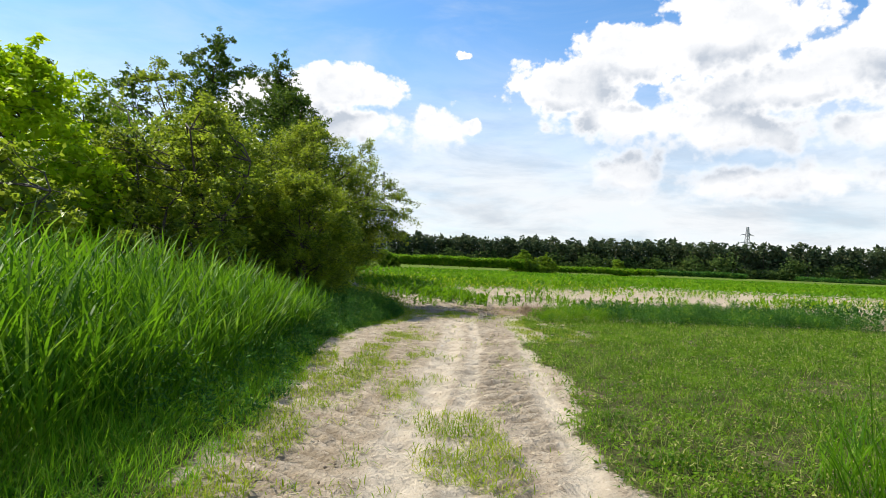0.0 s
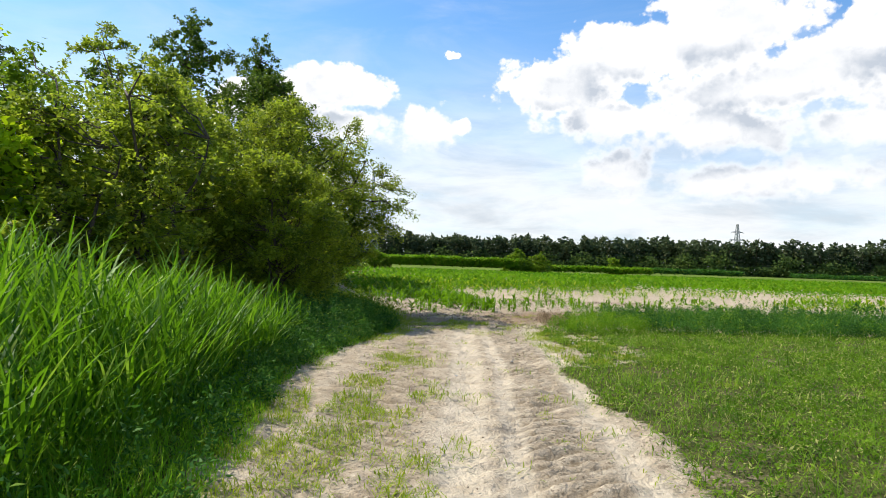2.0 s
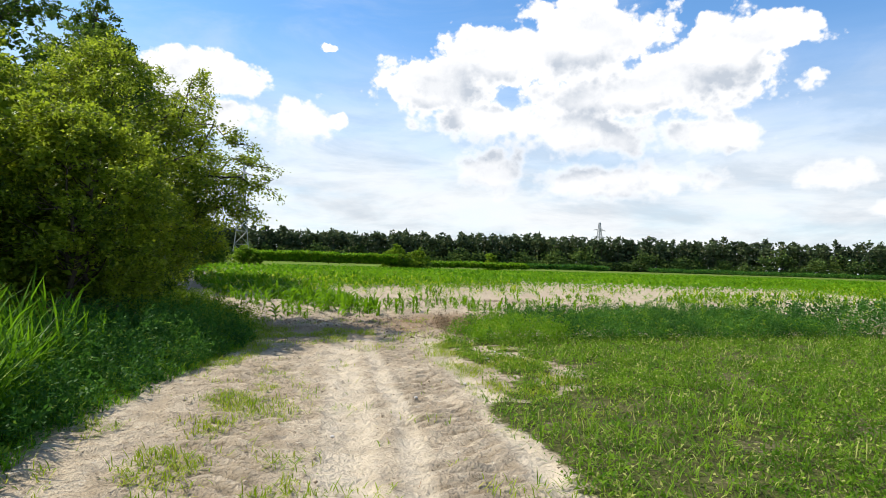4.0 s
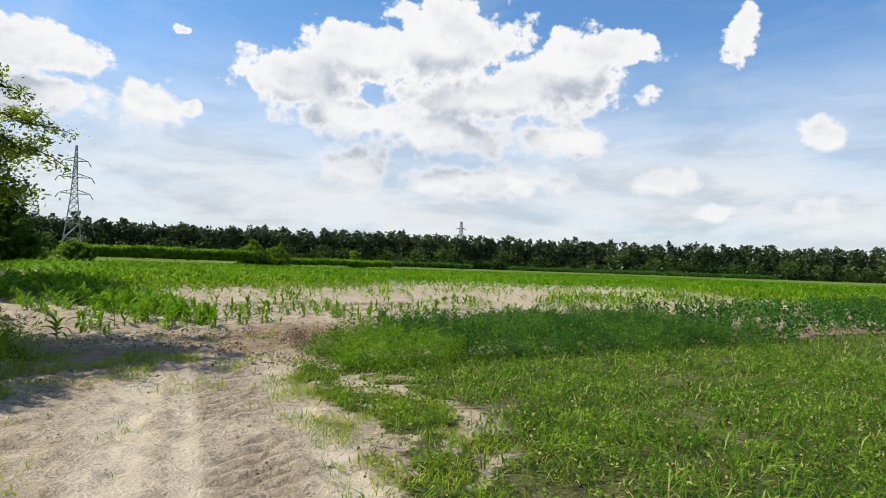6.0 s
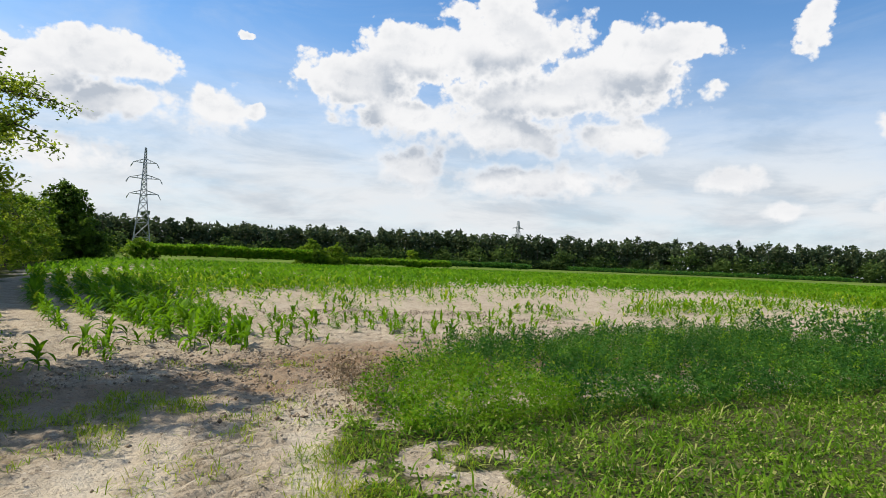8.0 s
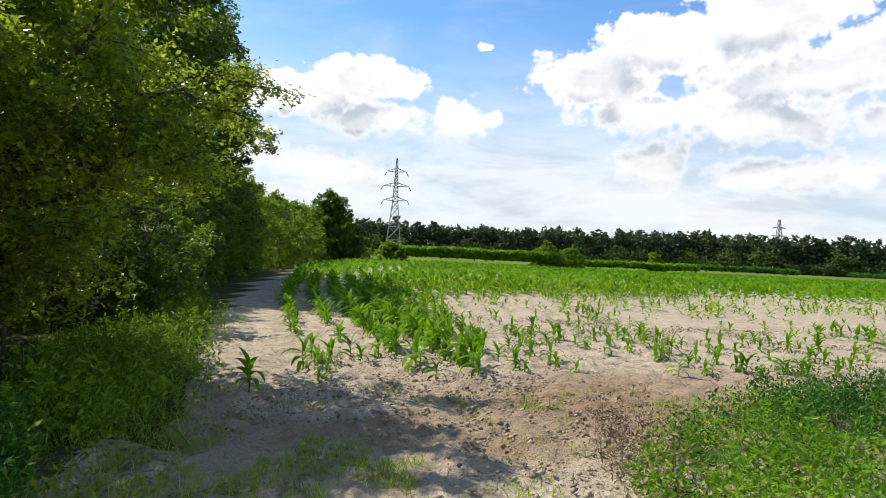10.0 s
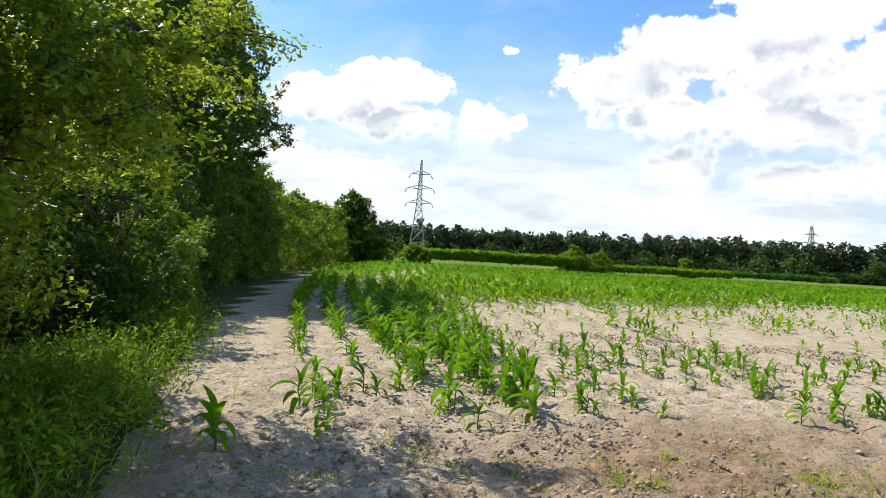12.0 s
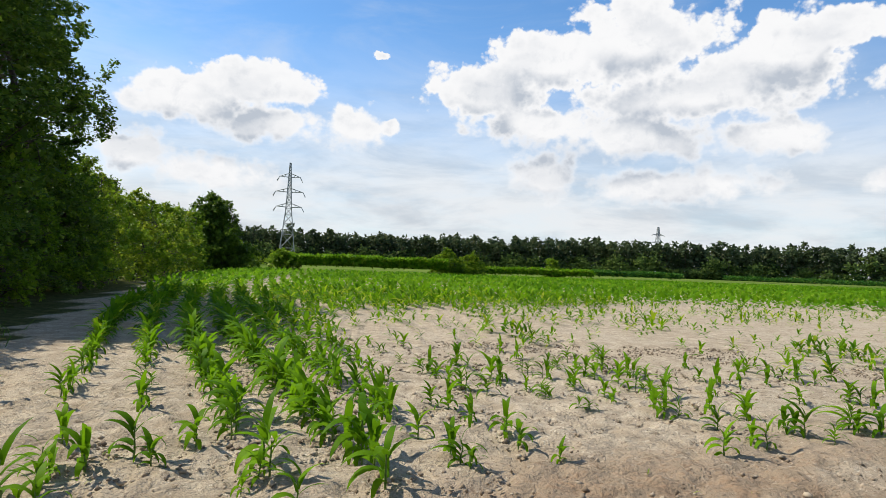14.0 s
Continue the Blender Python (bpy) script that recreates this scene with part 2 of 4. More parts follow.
M_VERGE = leaf_material("verge_leaf", (0.06, 0.20, 0.005), (0.24, 0.46, 0.014), (0.42, 0.48, 0.06), 0.45, 0.55, 1.6, 0.1, 0.08)
M_WEED = leaf_material("weed_leaf", (0.014, 0.070, 0.012), (0.085, 0.215, 0.024), (0.20, 0.30, 0.03), 0.38, 0.55, 0.9, 0.10, 0.08)
M_WEED_PALE = leaf_material("pale_weed_leaf", (0.075, 0.20, 0.006), (0.21, 0.38, 0.014), (0.32, 0.36, 0.04), 0.42, 0.55, 0.9, 0.12, 0.12)
M_LEAF = leaf_material("bush_leaf", (0.032, 0.078, 0.008), (0.37, 0.47, 0.028), (0.48, 0.52, 0.05), 0.57, 0.42, 1.6, 0.28, 0.13)
M_LEAF_YELLOW = leaf_material("young_leaf", (0.20, 0.36, 0.004), (0.50, 0.66, 0.012), (0.56, 0.62, 0.03), 0.5, 0.5, 0.9, 0.12, 0.1)
M_LEAF_DARK = leaf_material("dark_leaf", (0.028, 0.070, 0.010), (0.14, 0.23, 0.022), (0.21, 0.28, 0.03), 0.42, 0.5, 0.7, 0.15, 0.1)
M_LEAF_MID = leaf_material("hedge_leaf", (0.055, 0.13, 0.008), (0.25, 0.38, 0.020), (0.35, 0.42, 0.04), 0.42, 0.5, 0.7, 0.12, 0.1)
M_PINE = leaf_material("far_wood_leaf", (0.042, 0.068, 0.036), (0.11, 0.145, 0.062), (0.15, 0.15, 0.07), 0.25, 0.7, 0.06, 0.05, 0.12)
M_WOODEDGE = leaf_material("wood_edge_leaf", (0.040, 0.080, 0.024), (0.145, 0.215, 0.050), (0.20, 0.25, 0.06), 0.3, 0.6, 0.06, 0.05, 0.12)
M_BARK = bark_material("bark", (0.045, 0.036, 0.026), (0.13, 0.105, 0.08))
M_STALK = leaf_material("green_stalk", (0.08, 0.16, 0.02), (0.17, 0.24, 0.05), (0.2, 0.24, 0.06), 0.15, 0.5, 2.0, 0.35, 0.05)


# ---- numeric helpers ----
RNG = np.random.default_rng(7)
TABLE = RNG.random((256, 256))


def lattice(x, y):
    xi, yi = np.floor(x).astype(int), np.floor(y).astype(int)
    fx, fy = x - xi, y - yi
    fx, fy = fx * fx * (3 - 2 * fx), fy * fy * (3 - 2 * fy)
    a, b = TABLE[xi % 256, yi % 256], TABLE[(xi + 1) % 256, yi % 256]
    c, d = TABLE[xi % 256, (yi + 1) % 256], TABLE[(xi + 1) % 256, (yi + 1) % 256]
    return (a * (1 - fx) + b * fx) * (1 - fy) + (c * (1 - fx) + d * fx) * fy


def fbm(x, y, scale, octaves=3):
    total, amp, norm = 0.0, 1.0, 0.0
    for o in range(octaves):
        total = total + amp * lattice(np.asarray(x) * scale * 2**o + 17.3 * o + 50, np.asarray(y) * scale * 2**o + 9.1 * o + 50)
        norm += amp
        amp *= 0.5
    return total / norm


def step(v, low, high):
    s = np.clip((np.asarray(v, float) - low) / (high - low), 0, 1)
    return s * s * (3 - 2 * s)


def bump(v, mid, half):
    return np.exp(-(((v - mid) / half) ** 2))


def mesh_from(name, verts, faces, mat, smooth=False):
    """A mesh from arrays: vertices (n, 3), faces (m, 3 or 4)."""
    me = bpy.data.meshes.new(name)
    faces = np.asarray(faces, np.int32)
    me.vertices.add(len(verts))
    me.vertices.foreach_set("co", np.asarray(verts, np.float32).ravel())
    me.loops.add(faces.size)
    me.loops.foreach_set("vertex_index", faces.ravel())
    me.polygons.add(len(faces))
    me.polygons.foreach_set("loop_start", np.arange(0, faces.size, faces.shape[1], dtype=np.int32))
    if smooth:
        me.polygons.foreach_set("use_smooth", np.ones(len(faces), bool))
    me.update(calc_edges=True)
    me.materials.append(mat)
    return me


def joined(chunks):
    """Several (verts, faces) put together."""
    off, vs, fs = 0, [], []
    for v, f in chunks:
        vs.append(v), fs.append(f + off)
        off += len(v)
    return np.concatenate(vs), np.concatenate(fs)


def ribbons(p, az, length, width, rise, curl, n=4, twist=0.0):
    """Blades that leave p at the heading az, rise at an angle and curl over: n quads each."""
    p, az = np.asarray(p, float), np.asarray(az, float)
    length, width, rise, curl = (np.broadcast_to(np.asarray(q, float), az.shape) for q in (length, width, rise, curl))
    rows, pos = [], p.copy()
    side = np.stack([-np.sin(az), np.cos(az), 0 * az], -1)
    for i in range(n + 1):
        s = i / n
        wide = width * (0.55 + 1.6 * s * (1 - s)) * (1 - s) ** 0.45 if i < n else width * 0.04
        lift = 0.25 * wide * (1 if i % 2 else 0.6) * twist
        up = np.stack([0 * az, 0 * az, lift], -1)
        rows.append(np.stack([pos - side * wide[:, None] / 2 + up, pos + side * wide[:, None] / 2 - up], 1))
        ang = rise - curl * (s + 0.5 / n)
        pos = pos + (length / n)[:, None] * np.stack([np.cos(az) * np.cos(ang), np.sin(az) * np.cos(ang), np.sin(ang)], -1)
    v = np.concatenate(rows, 1)
    base = (np.arange(len(p)) * (2 * n + 2))[:, None, None]
    quad = np.array([[2 * i, 2 * i + 1, 2 * i + 3, 2 * i + 2] for i in range(n)])[None]
    return v.reshape(-1, 3), (base + quad).reshape(-1, 4)


def leaves(p, rng, size, spread=0.35, droop=0.0, aspect=0.55):
    """Small pointed leaves at the points p, lying every way."""
    n = len(p)
    d = rng.normal(size=(n, 3))
    d[:, 2] = d[:, 2] * 0.6 - droop
    d /= np.linalg.norm(d, axis=1)[:, None]
    e = rng.normal(size=(n, 3))
    e[:, 2] *= 0.45
    e -= (e * d).sum(1)[:, None] * d
    e /= np.linalg.norm(e, axis=1)[:, None]
    up = np.cross(d, e)
    size = np.broadcast_to(size, (n,)) * rng.uniform(1 - spread, 1 + spread, n)
    L, W = (d * size[:, None]), (e * (size * aspect)[:, None])
    fold = up * (size * 0.12)[:, None]
    v = np.stack([p, p + L * 0.45 + W * 0.5 + fold, p + L, p + L * 0.45 - W * 0.5 + fold], 1)
    return v.reshape(-1, 3), np.arange(n * 4).reshape(-1, 4)


def scatter(n, x0, x1, y0, y1, keep, rng):
    x, y = rng.uniform(x0, x1, n), rng.uniform(y0, y1, n)
    ok = rng.random(n) < keep(x, y)
    return x[ok], y[ok]


# ---- the plan ----
def row_bend(y):
    """How far the crop rows have drifted sideways at y."""
    q = np.maximum(np.asarray(y, float) - 22, 0)
    return np.where(np.asarray(y) > 22, -(0.12 * q + 7.04 * (1 - np.exp(-q / 22))), 0.44 * (22 - np.asarray(y, float)))


def hedge_edge(y):
    """The field side of the bushes."""
    return np.where(np.asarray(y) > 18.5, -3.3 + row_bend(y), -2.35)


def track_left(y):
    return -1.75 - 0.7 * bump(y, 11.2, 3.4) + 0.25 * step(6 - y, 0, 5) + 0.25 * (fbm(y, 0 * y, 0.9) - 0.5)


def track_right(y):
    return 1.12 + 0.5 * step(5.5 - y, 0, 2.5) + 0.35 * (fbm(y, 0 * y + 7, 0.8) - 0.5)


def weed_front(x):
    return 16.95 + 0.16 * np.maximum(x - 3, 0) + 0.9 * (fbm(x, 0 * x, 0.9) - 0.5)


def weed_back(x):
    return np.minimum(19.1 + 1.25 * (x - 1.9), 21.9 + 0.3 * (x - 4.2)) + 0.7 * (fbm(x, 0 * x + 3, 0.6) - 0.5)


def weed_mask(x, y):
    return (x > 1.75 + 0.3 * (fbm(y, 0 * y, 1.1) - 0.5)) * (y > weed_front(x)) * (y < weed_back(x)) * 1.0


def meadow_mask(x, y):
    near = step(x - track_right(y) - 0.6 * (fbm(x, y, 0.9) - 0.5) - 0.55 * (fbm(x, y, 3.1) - 0.5), -0.22, 0.32)
    # a bare sandy line round a tufted patch where the track meets the weeds
    line = np.interp(y, [12.4, 13.2, 15.2, 16.0, 16.8], [1.6, 2.3, 2.85, 3.0, 2.1]) + 0.5 * (fbm(x, y, 1.6) - 0.5)
    bare = bump(x, line, 0.28) * step(y, 12.4, 13.4) * (0.35 + 0.65 * step(fbm(x, y, 1.7), 0.36, 0.55))
    tufted = 0.95 * step(fbm(x, y, 2.6), 0.34, 0.54) * step(x, 1.15, 1.6)
    near = np.where((y > 12.4) & (x < line), near * tufted, near) * (1 - 0.8 * bare)
    return near * (y < weed_front(x) + 0.7)


def tuft_mask(x, y):
    """Thin yellowish grass on the sand."""
    patchy = 0.16 + step(fbm(x, y, 1.8), 0.40, 0.58)
    m = 0.9 * bump(x, 0.0, 0.42) * step(7.0 - y, 0, 1.5) + 0.8 * bump(x, -0.75, 0.22) * bump(y, 7.2, 0.6)
    m = m + 2.4 * bump(x, -1.6 + 0.4 * (fbm(y, 0 * y + 2, 0.5) - 0.5), 0.2) * step(14 - y, 0, 2) + 0.7 * bump(x, -1.1, 0.4) * bump(y, 10.5, 2.5)
    m = m + 0.6 * bump(x, 1.35, 0.35) * bump(y, 15.8, 1.6) + 0.6 * bump(x, 0.4, 0.45) * bump(y, 17.9, 0.7)
    m = m + 0.55 * bump(x, -1.3, 1.0) * bump(y, 17.6, 0.9) + 0.35 * bump(x, 1.6, 0.7) * bump(y, 20.6, 0.5)
    m = m + 0.7 * (x < track_left(y) + 0.25) * (x > -2.9) * (y < 17) + 0.6 * bump(x, -2.4, 0.6) * bump(y, 18.2, 1.3)
    m = m + 0.85 * bump(x, 1.9, 0.9) * bump(y, 14.5, 2.2) + 0.75 * bump(x, -2.3, 1.0) * bump(y, 17.8, 1.3) + 0.75 * bump(x, -0.1, 1.0) * bump(y, 18.3, 0.9)
    m = m + 0.5 * bump(x, 2.8, 1.6) * bump(y, 21.0, 0.7)
    return np.clip(m * patchy, 0, 1)


def verge_mask(x, y):
    return (x < track_left(y) - 0.1 + 0.3 * (fbm(x, y, 1.2) - 0.5)) * (x > -9) * (y < 17.4) * 1.0


def in_field(x, y):
    front = np.where(x < 1, 21.0 + 0.35 * np.maximum(x + 1.4, 0), 22.3 + 0.2 * (x - 1))
    return (y > front) * (x > hedge_edge(y) + 1.5) * 1.0


def crop_density(x, y):
    """1 where the maize stands thick, near 0 on the bare sand."""
    edge = x - row_bend(y) - (1.5 + 0.9 * (fbm(x, y, 0.35) - 0.5))
    inside = step(edge, 0.0, 1.6) * step(38.5 + 0.75 * np.clip(x + 1, 0, 14) - y + 5 * (fbm(x, y, 0.12) - 0.5), 0, 4)
    inside = inside * step(34 - x + 0.25 * (y - 30), 0, 8)
    thin = 0.12 + 0.66 * step(fbm(x + 11, y * 0.7, 0.55), 0.52, 0.66) * step(44 - y, -4, 14)
    gaps = 1 - 0.5 * step(fbm(x, y + 30, 0.9), 0.46, 0.58) * step(27.5 - y, 0, 4)
    first = 1 - 0.74 * step(-0.1 - (x - row_bend(y)), 0, 0.4) * step(29.5 - y, 0, 6)
    block = bump(x - row_bend(y), 0.45, 0.62) * step(y, 21.8, 22.6) * step(30 - y, 0, 3)
    return np.clip((1 - inside * (1 - thin)) * gaps * first * (1 - 0.3 * step(30 - y, 0, 6)) + 0.9 * block, 0, 1.1)


# ---- ground ----
def graded(lo, hi, fine, reach, growth=1.13):
    mid = list(np.arange(lo, hi, fine))
    d, left, right = fine, lo, mid[-1]
    a, b = [], []
    while left > -reach or right < reach:
        d *= growth
        left, right = left - d, right + d
        a.append(left), b.append(right)
    return np.array(a[::-1] + mid + b)


def build_ground():
    gx, gy = graded(-3.0, 4.6, 0.044, 2600, 1.17), graded(3.4, 24.0, 0.042, 2600, 1.16)
    x, y = np.meshgrid(gx, gy)
    near = step(60 - np.abs(y - 20), 0, 30) * step(50 - np.abs(x), 0, 25)
    sandy = 1 - np.clip(meadow_mask(x, y) + verge_mask(x, y), 0, 1)
    on_track = sandy * step(19 - y, 0, 2.5)
    sandy = sandy * (1 - 0.3 * on_track)
    z = near * (0.06 * (fbm(x, y, 0.35) - 0.5) + 0.07 * sandy * (fbm(x, y, 2.6, 3) - 0.5) + 0.085 * sandy * (fbm(x, y, 6, 2) - 0.5) + 0.035 * sandy * (fbm(x, y, 12.5, 1) - 0.5))
    tread_shade, packed = 0 * x, 0 * x
    # two lines of tractor lugs beside worn smooth wheel lines
    for xc, half, depth, lugs in ((-1.28, 0.42, 0.02, 1), (-0.40, 0.22, 0.045, 0), (0.02, 0.10, 0.03, 0), (0.46, 0.38, 0.02, 1), (1.02, 0.14, 0.03, 0)):
        wob = xc + 0.55 * (fbm(y, 0 * y + 3 * xc, 0.33, 2) - 0.5)
        rut = bump(x, wob, half)
        if lugs:
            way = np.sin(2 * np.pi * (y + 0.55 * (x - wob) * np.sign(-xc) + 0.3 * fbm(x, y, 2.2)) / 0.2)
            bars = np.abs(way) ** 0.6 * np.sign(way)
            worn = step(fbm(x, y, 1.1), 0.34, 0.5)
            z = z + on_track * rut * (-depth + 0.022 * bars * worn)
            # darkest where the bars dip, standing in for shade between the lugs
            tread_shade = np.maximum(tread_shade, on_track * step(rut, 0.15, 0.7) * (0.2 + 0.8 * step(-bars, -0.2, 0.8)) * worn)
        else:
            z = z - on_track * rut * depth
            packed = np.maximum(packed, on_track * step(rut, 0.1, 0.6))
    furrow = np.sin(2 * np.pi * (x - row_bend(y) + 1.65) / 0.75)
    z = z + near * step(y, 22, 26) * (x > hedge_edge(y)) * 0.012 * furrow
    nx, ny = len(gx), len(gy)
    v = np.stack([x, y, z], -1).reshape(-1, 3)
    i = (np.arange(ny - 1)[:, None] * nx + np.arange(nx - 1)[None]).ravel()
    me = mesh_from("ground", v, np.stack([i, i + 1, i + nx + 1, i + nx], 1), M_GROUND, True)
    crop = step(y, 60, 95) * (1 - 0.0 * x) + step(np.abs(x), 40, 60) * step(y, 10, 40)
    outside = (y < -12) | (x < hedge_edge(y) + 0.1 - 0.9 * step(17 - y, 0, 2) + 0.6 * (fbm(x, y, 0.9) - 0.5)) | (np.abs(x) > 70)
    cover = np.clip(0.85 * meadow_mask(x, y) + 0.8 * verge_mask(x, y) * step(track_left(y) - x, 0.05, 0.6) + 0.45 * weed_mask(x, y) + 0.45 * tuft_mask(x, y), 0, 1)
    dry = meadow_mask(x, y) * step(fbm(x + 40, y, 1.3), 0.58, 0.70)
    cover = np.where(outside, 0.95, cover * (1 - 0.3 * dry))
    # last term: leaf litter, its brown also warming the ground in the alder's shade
    litter = np.clip(0.7 * dry + 0.5 * step(x, 0.6, 2.0) * bump(y, 21.6 + 0.25 * x, 1.0) * step(fbm(x, y, 0.9), 0.38, 0.55) + bump(y, 20.7, 1.3) * step(x, -0.6, 1.2) + 0.9 * bump(x, 0.87, 0.5) * bump(y, 19.2, 0.5) + 0.75 * bump(y, 19.4, 1.7) * step(0.9 - x, 0, 1.2) * step(fbm(x, y, 1.3), 0.30, 0.55), 0, 1)
    for key, values in (("tread_shade", tread_shade), ("packed", packed), ("cover", cover), ("litter", litter), ("crop", np.clip(crop, 0, 1))):
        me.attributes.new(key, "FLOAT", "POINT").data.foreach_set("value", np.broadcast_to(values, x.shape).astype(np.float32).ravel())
    tagged(new("ground", me), "pale sandy field soil with wheel ruts, grass and clods", "ground", kind="structure")


build_ground()


def stuff(name, chunks, mat, label, category):
    v, f = joined(chunks)
    return tagged(new(name, mesh_from(name, v, f, mat)), label, category, kind="stuff")


# ---- trees and bushes ----
def limb(chunks, pts, r0, r1, sides=6):
    """A tapered, bent limb along the points."""
    rings = []
    for i, q in enumerate(pts):
        d = (pts[min(i + 1, len(pts) - 1)] - pts[max(i - 1, 0)])
        d = d / (np.linalg.norm(d) + 1e-9)
        a = np.cross(d, (0.31, 0.9, 0.2))
        a /= np.linalg.norm(a)
        b = np.cross(d, a)
        r = r0 + (r1 - r0) * i / (len(pts) - 1)
        ang = np.arange(sides) / sides * 2 * np.pi
        rings.append(q + r * (np.cos(ang)[:, None] * a + np.sin(ang)[:, None] * b))
    v = np.concatenate(rings)
    f = [[i * sides + j, i * sides + (j + 1) % sides, (i + 1) * sides + (j + 1) % sides, (i + 1) * sides + j]
         for i in range(len(pts) - 1) for j in range(sides)]
    chunks.append((v, np.array(f)))


def bent(a, b, rng, sag=0.12, n=5):
    s = np.linspace(0, 1, n)[:, None]
    p = a + (b - a) * s
    wob = rng.normal(size=(n, 3)) * np.linalg.norm(b - a) * sag * 0.5
    wob[0] = wob[-1] = 0
    return p + wob


def make_tree(name, x, y, height, radius, count, size, mat, seed, label, category="tree", low=0.12, clumps=60, trunks=1,
              gap=0.5, lean=(0.0, 0.0), squash=1.0, top=0.6, aspect=0.55, hollow=0.55, core=0.06):
    """Trunk with limbs that end in leaf clumps; the clumps fill an uneven crown."""
    rng = np.random.default_rng(seed)
    root = tagged(new(name), label, category)
    root.location = (x, y, 0)
    wood, green = [], []
    h0 = height * low
    # clump centres: rings of the crown outline, more of them near its skin
    skirt = 0.36 if low < 0.035 else 0.18
    t = rng.random(clumps) ** (1.15 if low < 0.035 else 0.85)
    zc = h0 + (height - h0) * (0.04 + 0.92 * t)
    prof = np.sin(np.pi * np.clip(skirt + (1 - skirt) * t, 0, 1) ** (0.9 + top)) ** 0.75
    az = rng.uniform(0, 2 * np.pi, clumps)
    rr = radius * prof * np.sqrt(rng.uniform(hollow**2, 1, clumps)) * rng.uniform(0.62, 0.92, clumps)
    cx = np.cos(az) * rr + lean[0] * zc / height
    cy = np.sin(az) * rr * squash + lean[1] * zc / height
    centres = np.stack([cx, cy, zc], -1)
    crad = radius * (rng.uniform(0.17, 0.37, clumps) if low < 0.045 else rng.uniform(0.13, 0.33, clumps)) * (0.75 + 0.4 * prof)
    stems = []
    for i in range(trunks):
        a = np.array([rng.normal() * 0.25 * (trunks > 1), rng.normal() * 0.25 * (trunks > 1), -0.1])
        b = np.array([lean[0] * 0.8 + rng.normal() * radius * 0.25 * (trunks > 1), lean[1] * 0.8 + rng.normal() * radius * 0.25 * (trunks > 1), height * (0.9 if trunks == 1 else rng.uniform(0.6, 0.9))])
        pts = bent(a, b, rng, 0.07, 8)
        limb(wood, pts, 0.016 * height / trunks**0.4 + 0.02, 0.012, 8)
        stems.append(pts)
    for c, r in zip(centres, crad):
        st = stems[rng.integers(len(stems))]
        want = max(c[2] - 0.55 * np.hypot(c[0], c[1]), 0.08 * height)
        a = st[np.argmin(np.abs(st[:, 2] - want))]
        limb(wood, bent(a, c, rng, 0.09, 5), 0.0035 * height * (0.6 + 0.4 * rng.random()) + 0.008, 0.005, 4)
    share = crad**2 / (crad**2).sum()
    for c, r, s in zip(centres, crad, share):
        n = max(int(count * s), 10)
        # leaves stand along twigs that spread from the clump, so that it has tufts and holes
        k = max(n // 45, 4)
        way = rng.normal(size=(k, 3))
        way[:, :2] += 0.35 * c[:2] / max(radius, 1)
        way[:, 2] = way[:, 2] * 0.6 + 0.1
        way *= (r * rng.uniform(0.55, 1.05, k) / np.linalg.norm(way, axis=1))[:, None]
        which = rng.integers(k, size=n)
        along = rng.uniform(0.12, 1.0, n) ** gap
        p = c + way[which] * along[:, None] + rng.normal(size=(n, 3)) * (0.03 + 0.065 * r) * (1.1 - 0.5 * along)[:, None]
        p[:, 2] -= 0.10 * r * along**2
        p[:, 2] = np.maximum(p[:, 2], 0.05)
        green.append(leaves(p, rng, size, 0.4, 0.15, aspect))
        for d in way[: min(k, 3)]:
            limb(wood, np.array([c, c + d * 0.5 - np.array([0, 0, 0.02]), c + d * 0.95]), 0.007, 0.003, 3)
    # larger leaves added inside the crown to block light and deepen its shade
    n = int(count * core)
    t = rng.random(n)
    rr = radius * 0.66 * np.sin(np.pi * np.clip(skirt + (1 - skirt) * t, 0, 1) ** (0.9 + top)) ** 0.75 * np.sqrt(rng.random(n))
    az = rng.uniform(0, 2 * np.pi, n)
    zc = h0 + (height - h0) * (0.03 + 0.85 * t)
    inner = np.stack([np.cos(az) * rr + lean[0] * zc / height, np.sin(az) * rr * squash + lean[1] * zc / height, np.maximum(zc, 0.05)], -1)
    green.append(leaves(inner, rng, size * 1.9, 0.4, 0.15, 0.65))
    v, f = joined(wood)
    trunk = new("trunk", mesh_from("trunk", v, f, M_BARK, True))
    trunk.parent = root
    v, f = joined(green)
    crown = new("crown", mesh_from("crown", v, f, mat))
    crown.parent = root
    return root


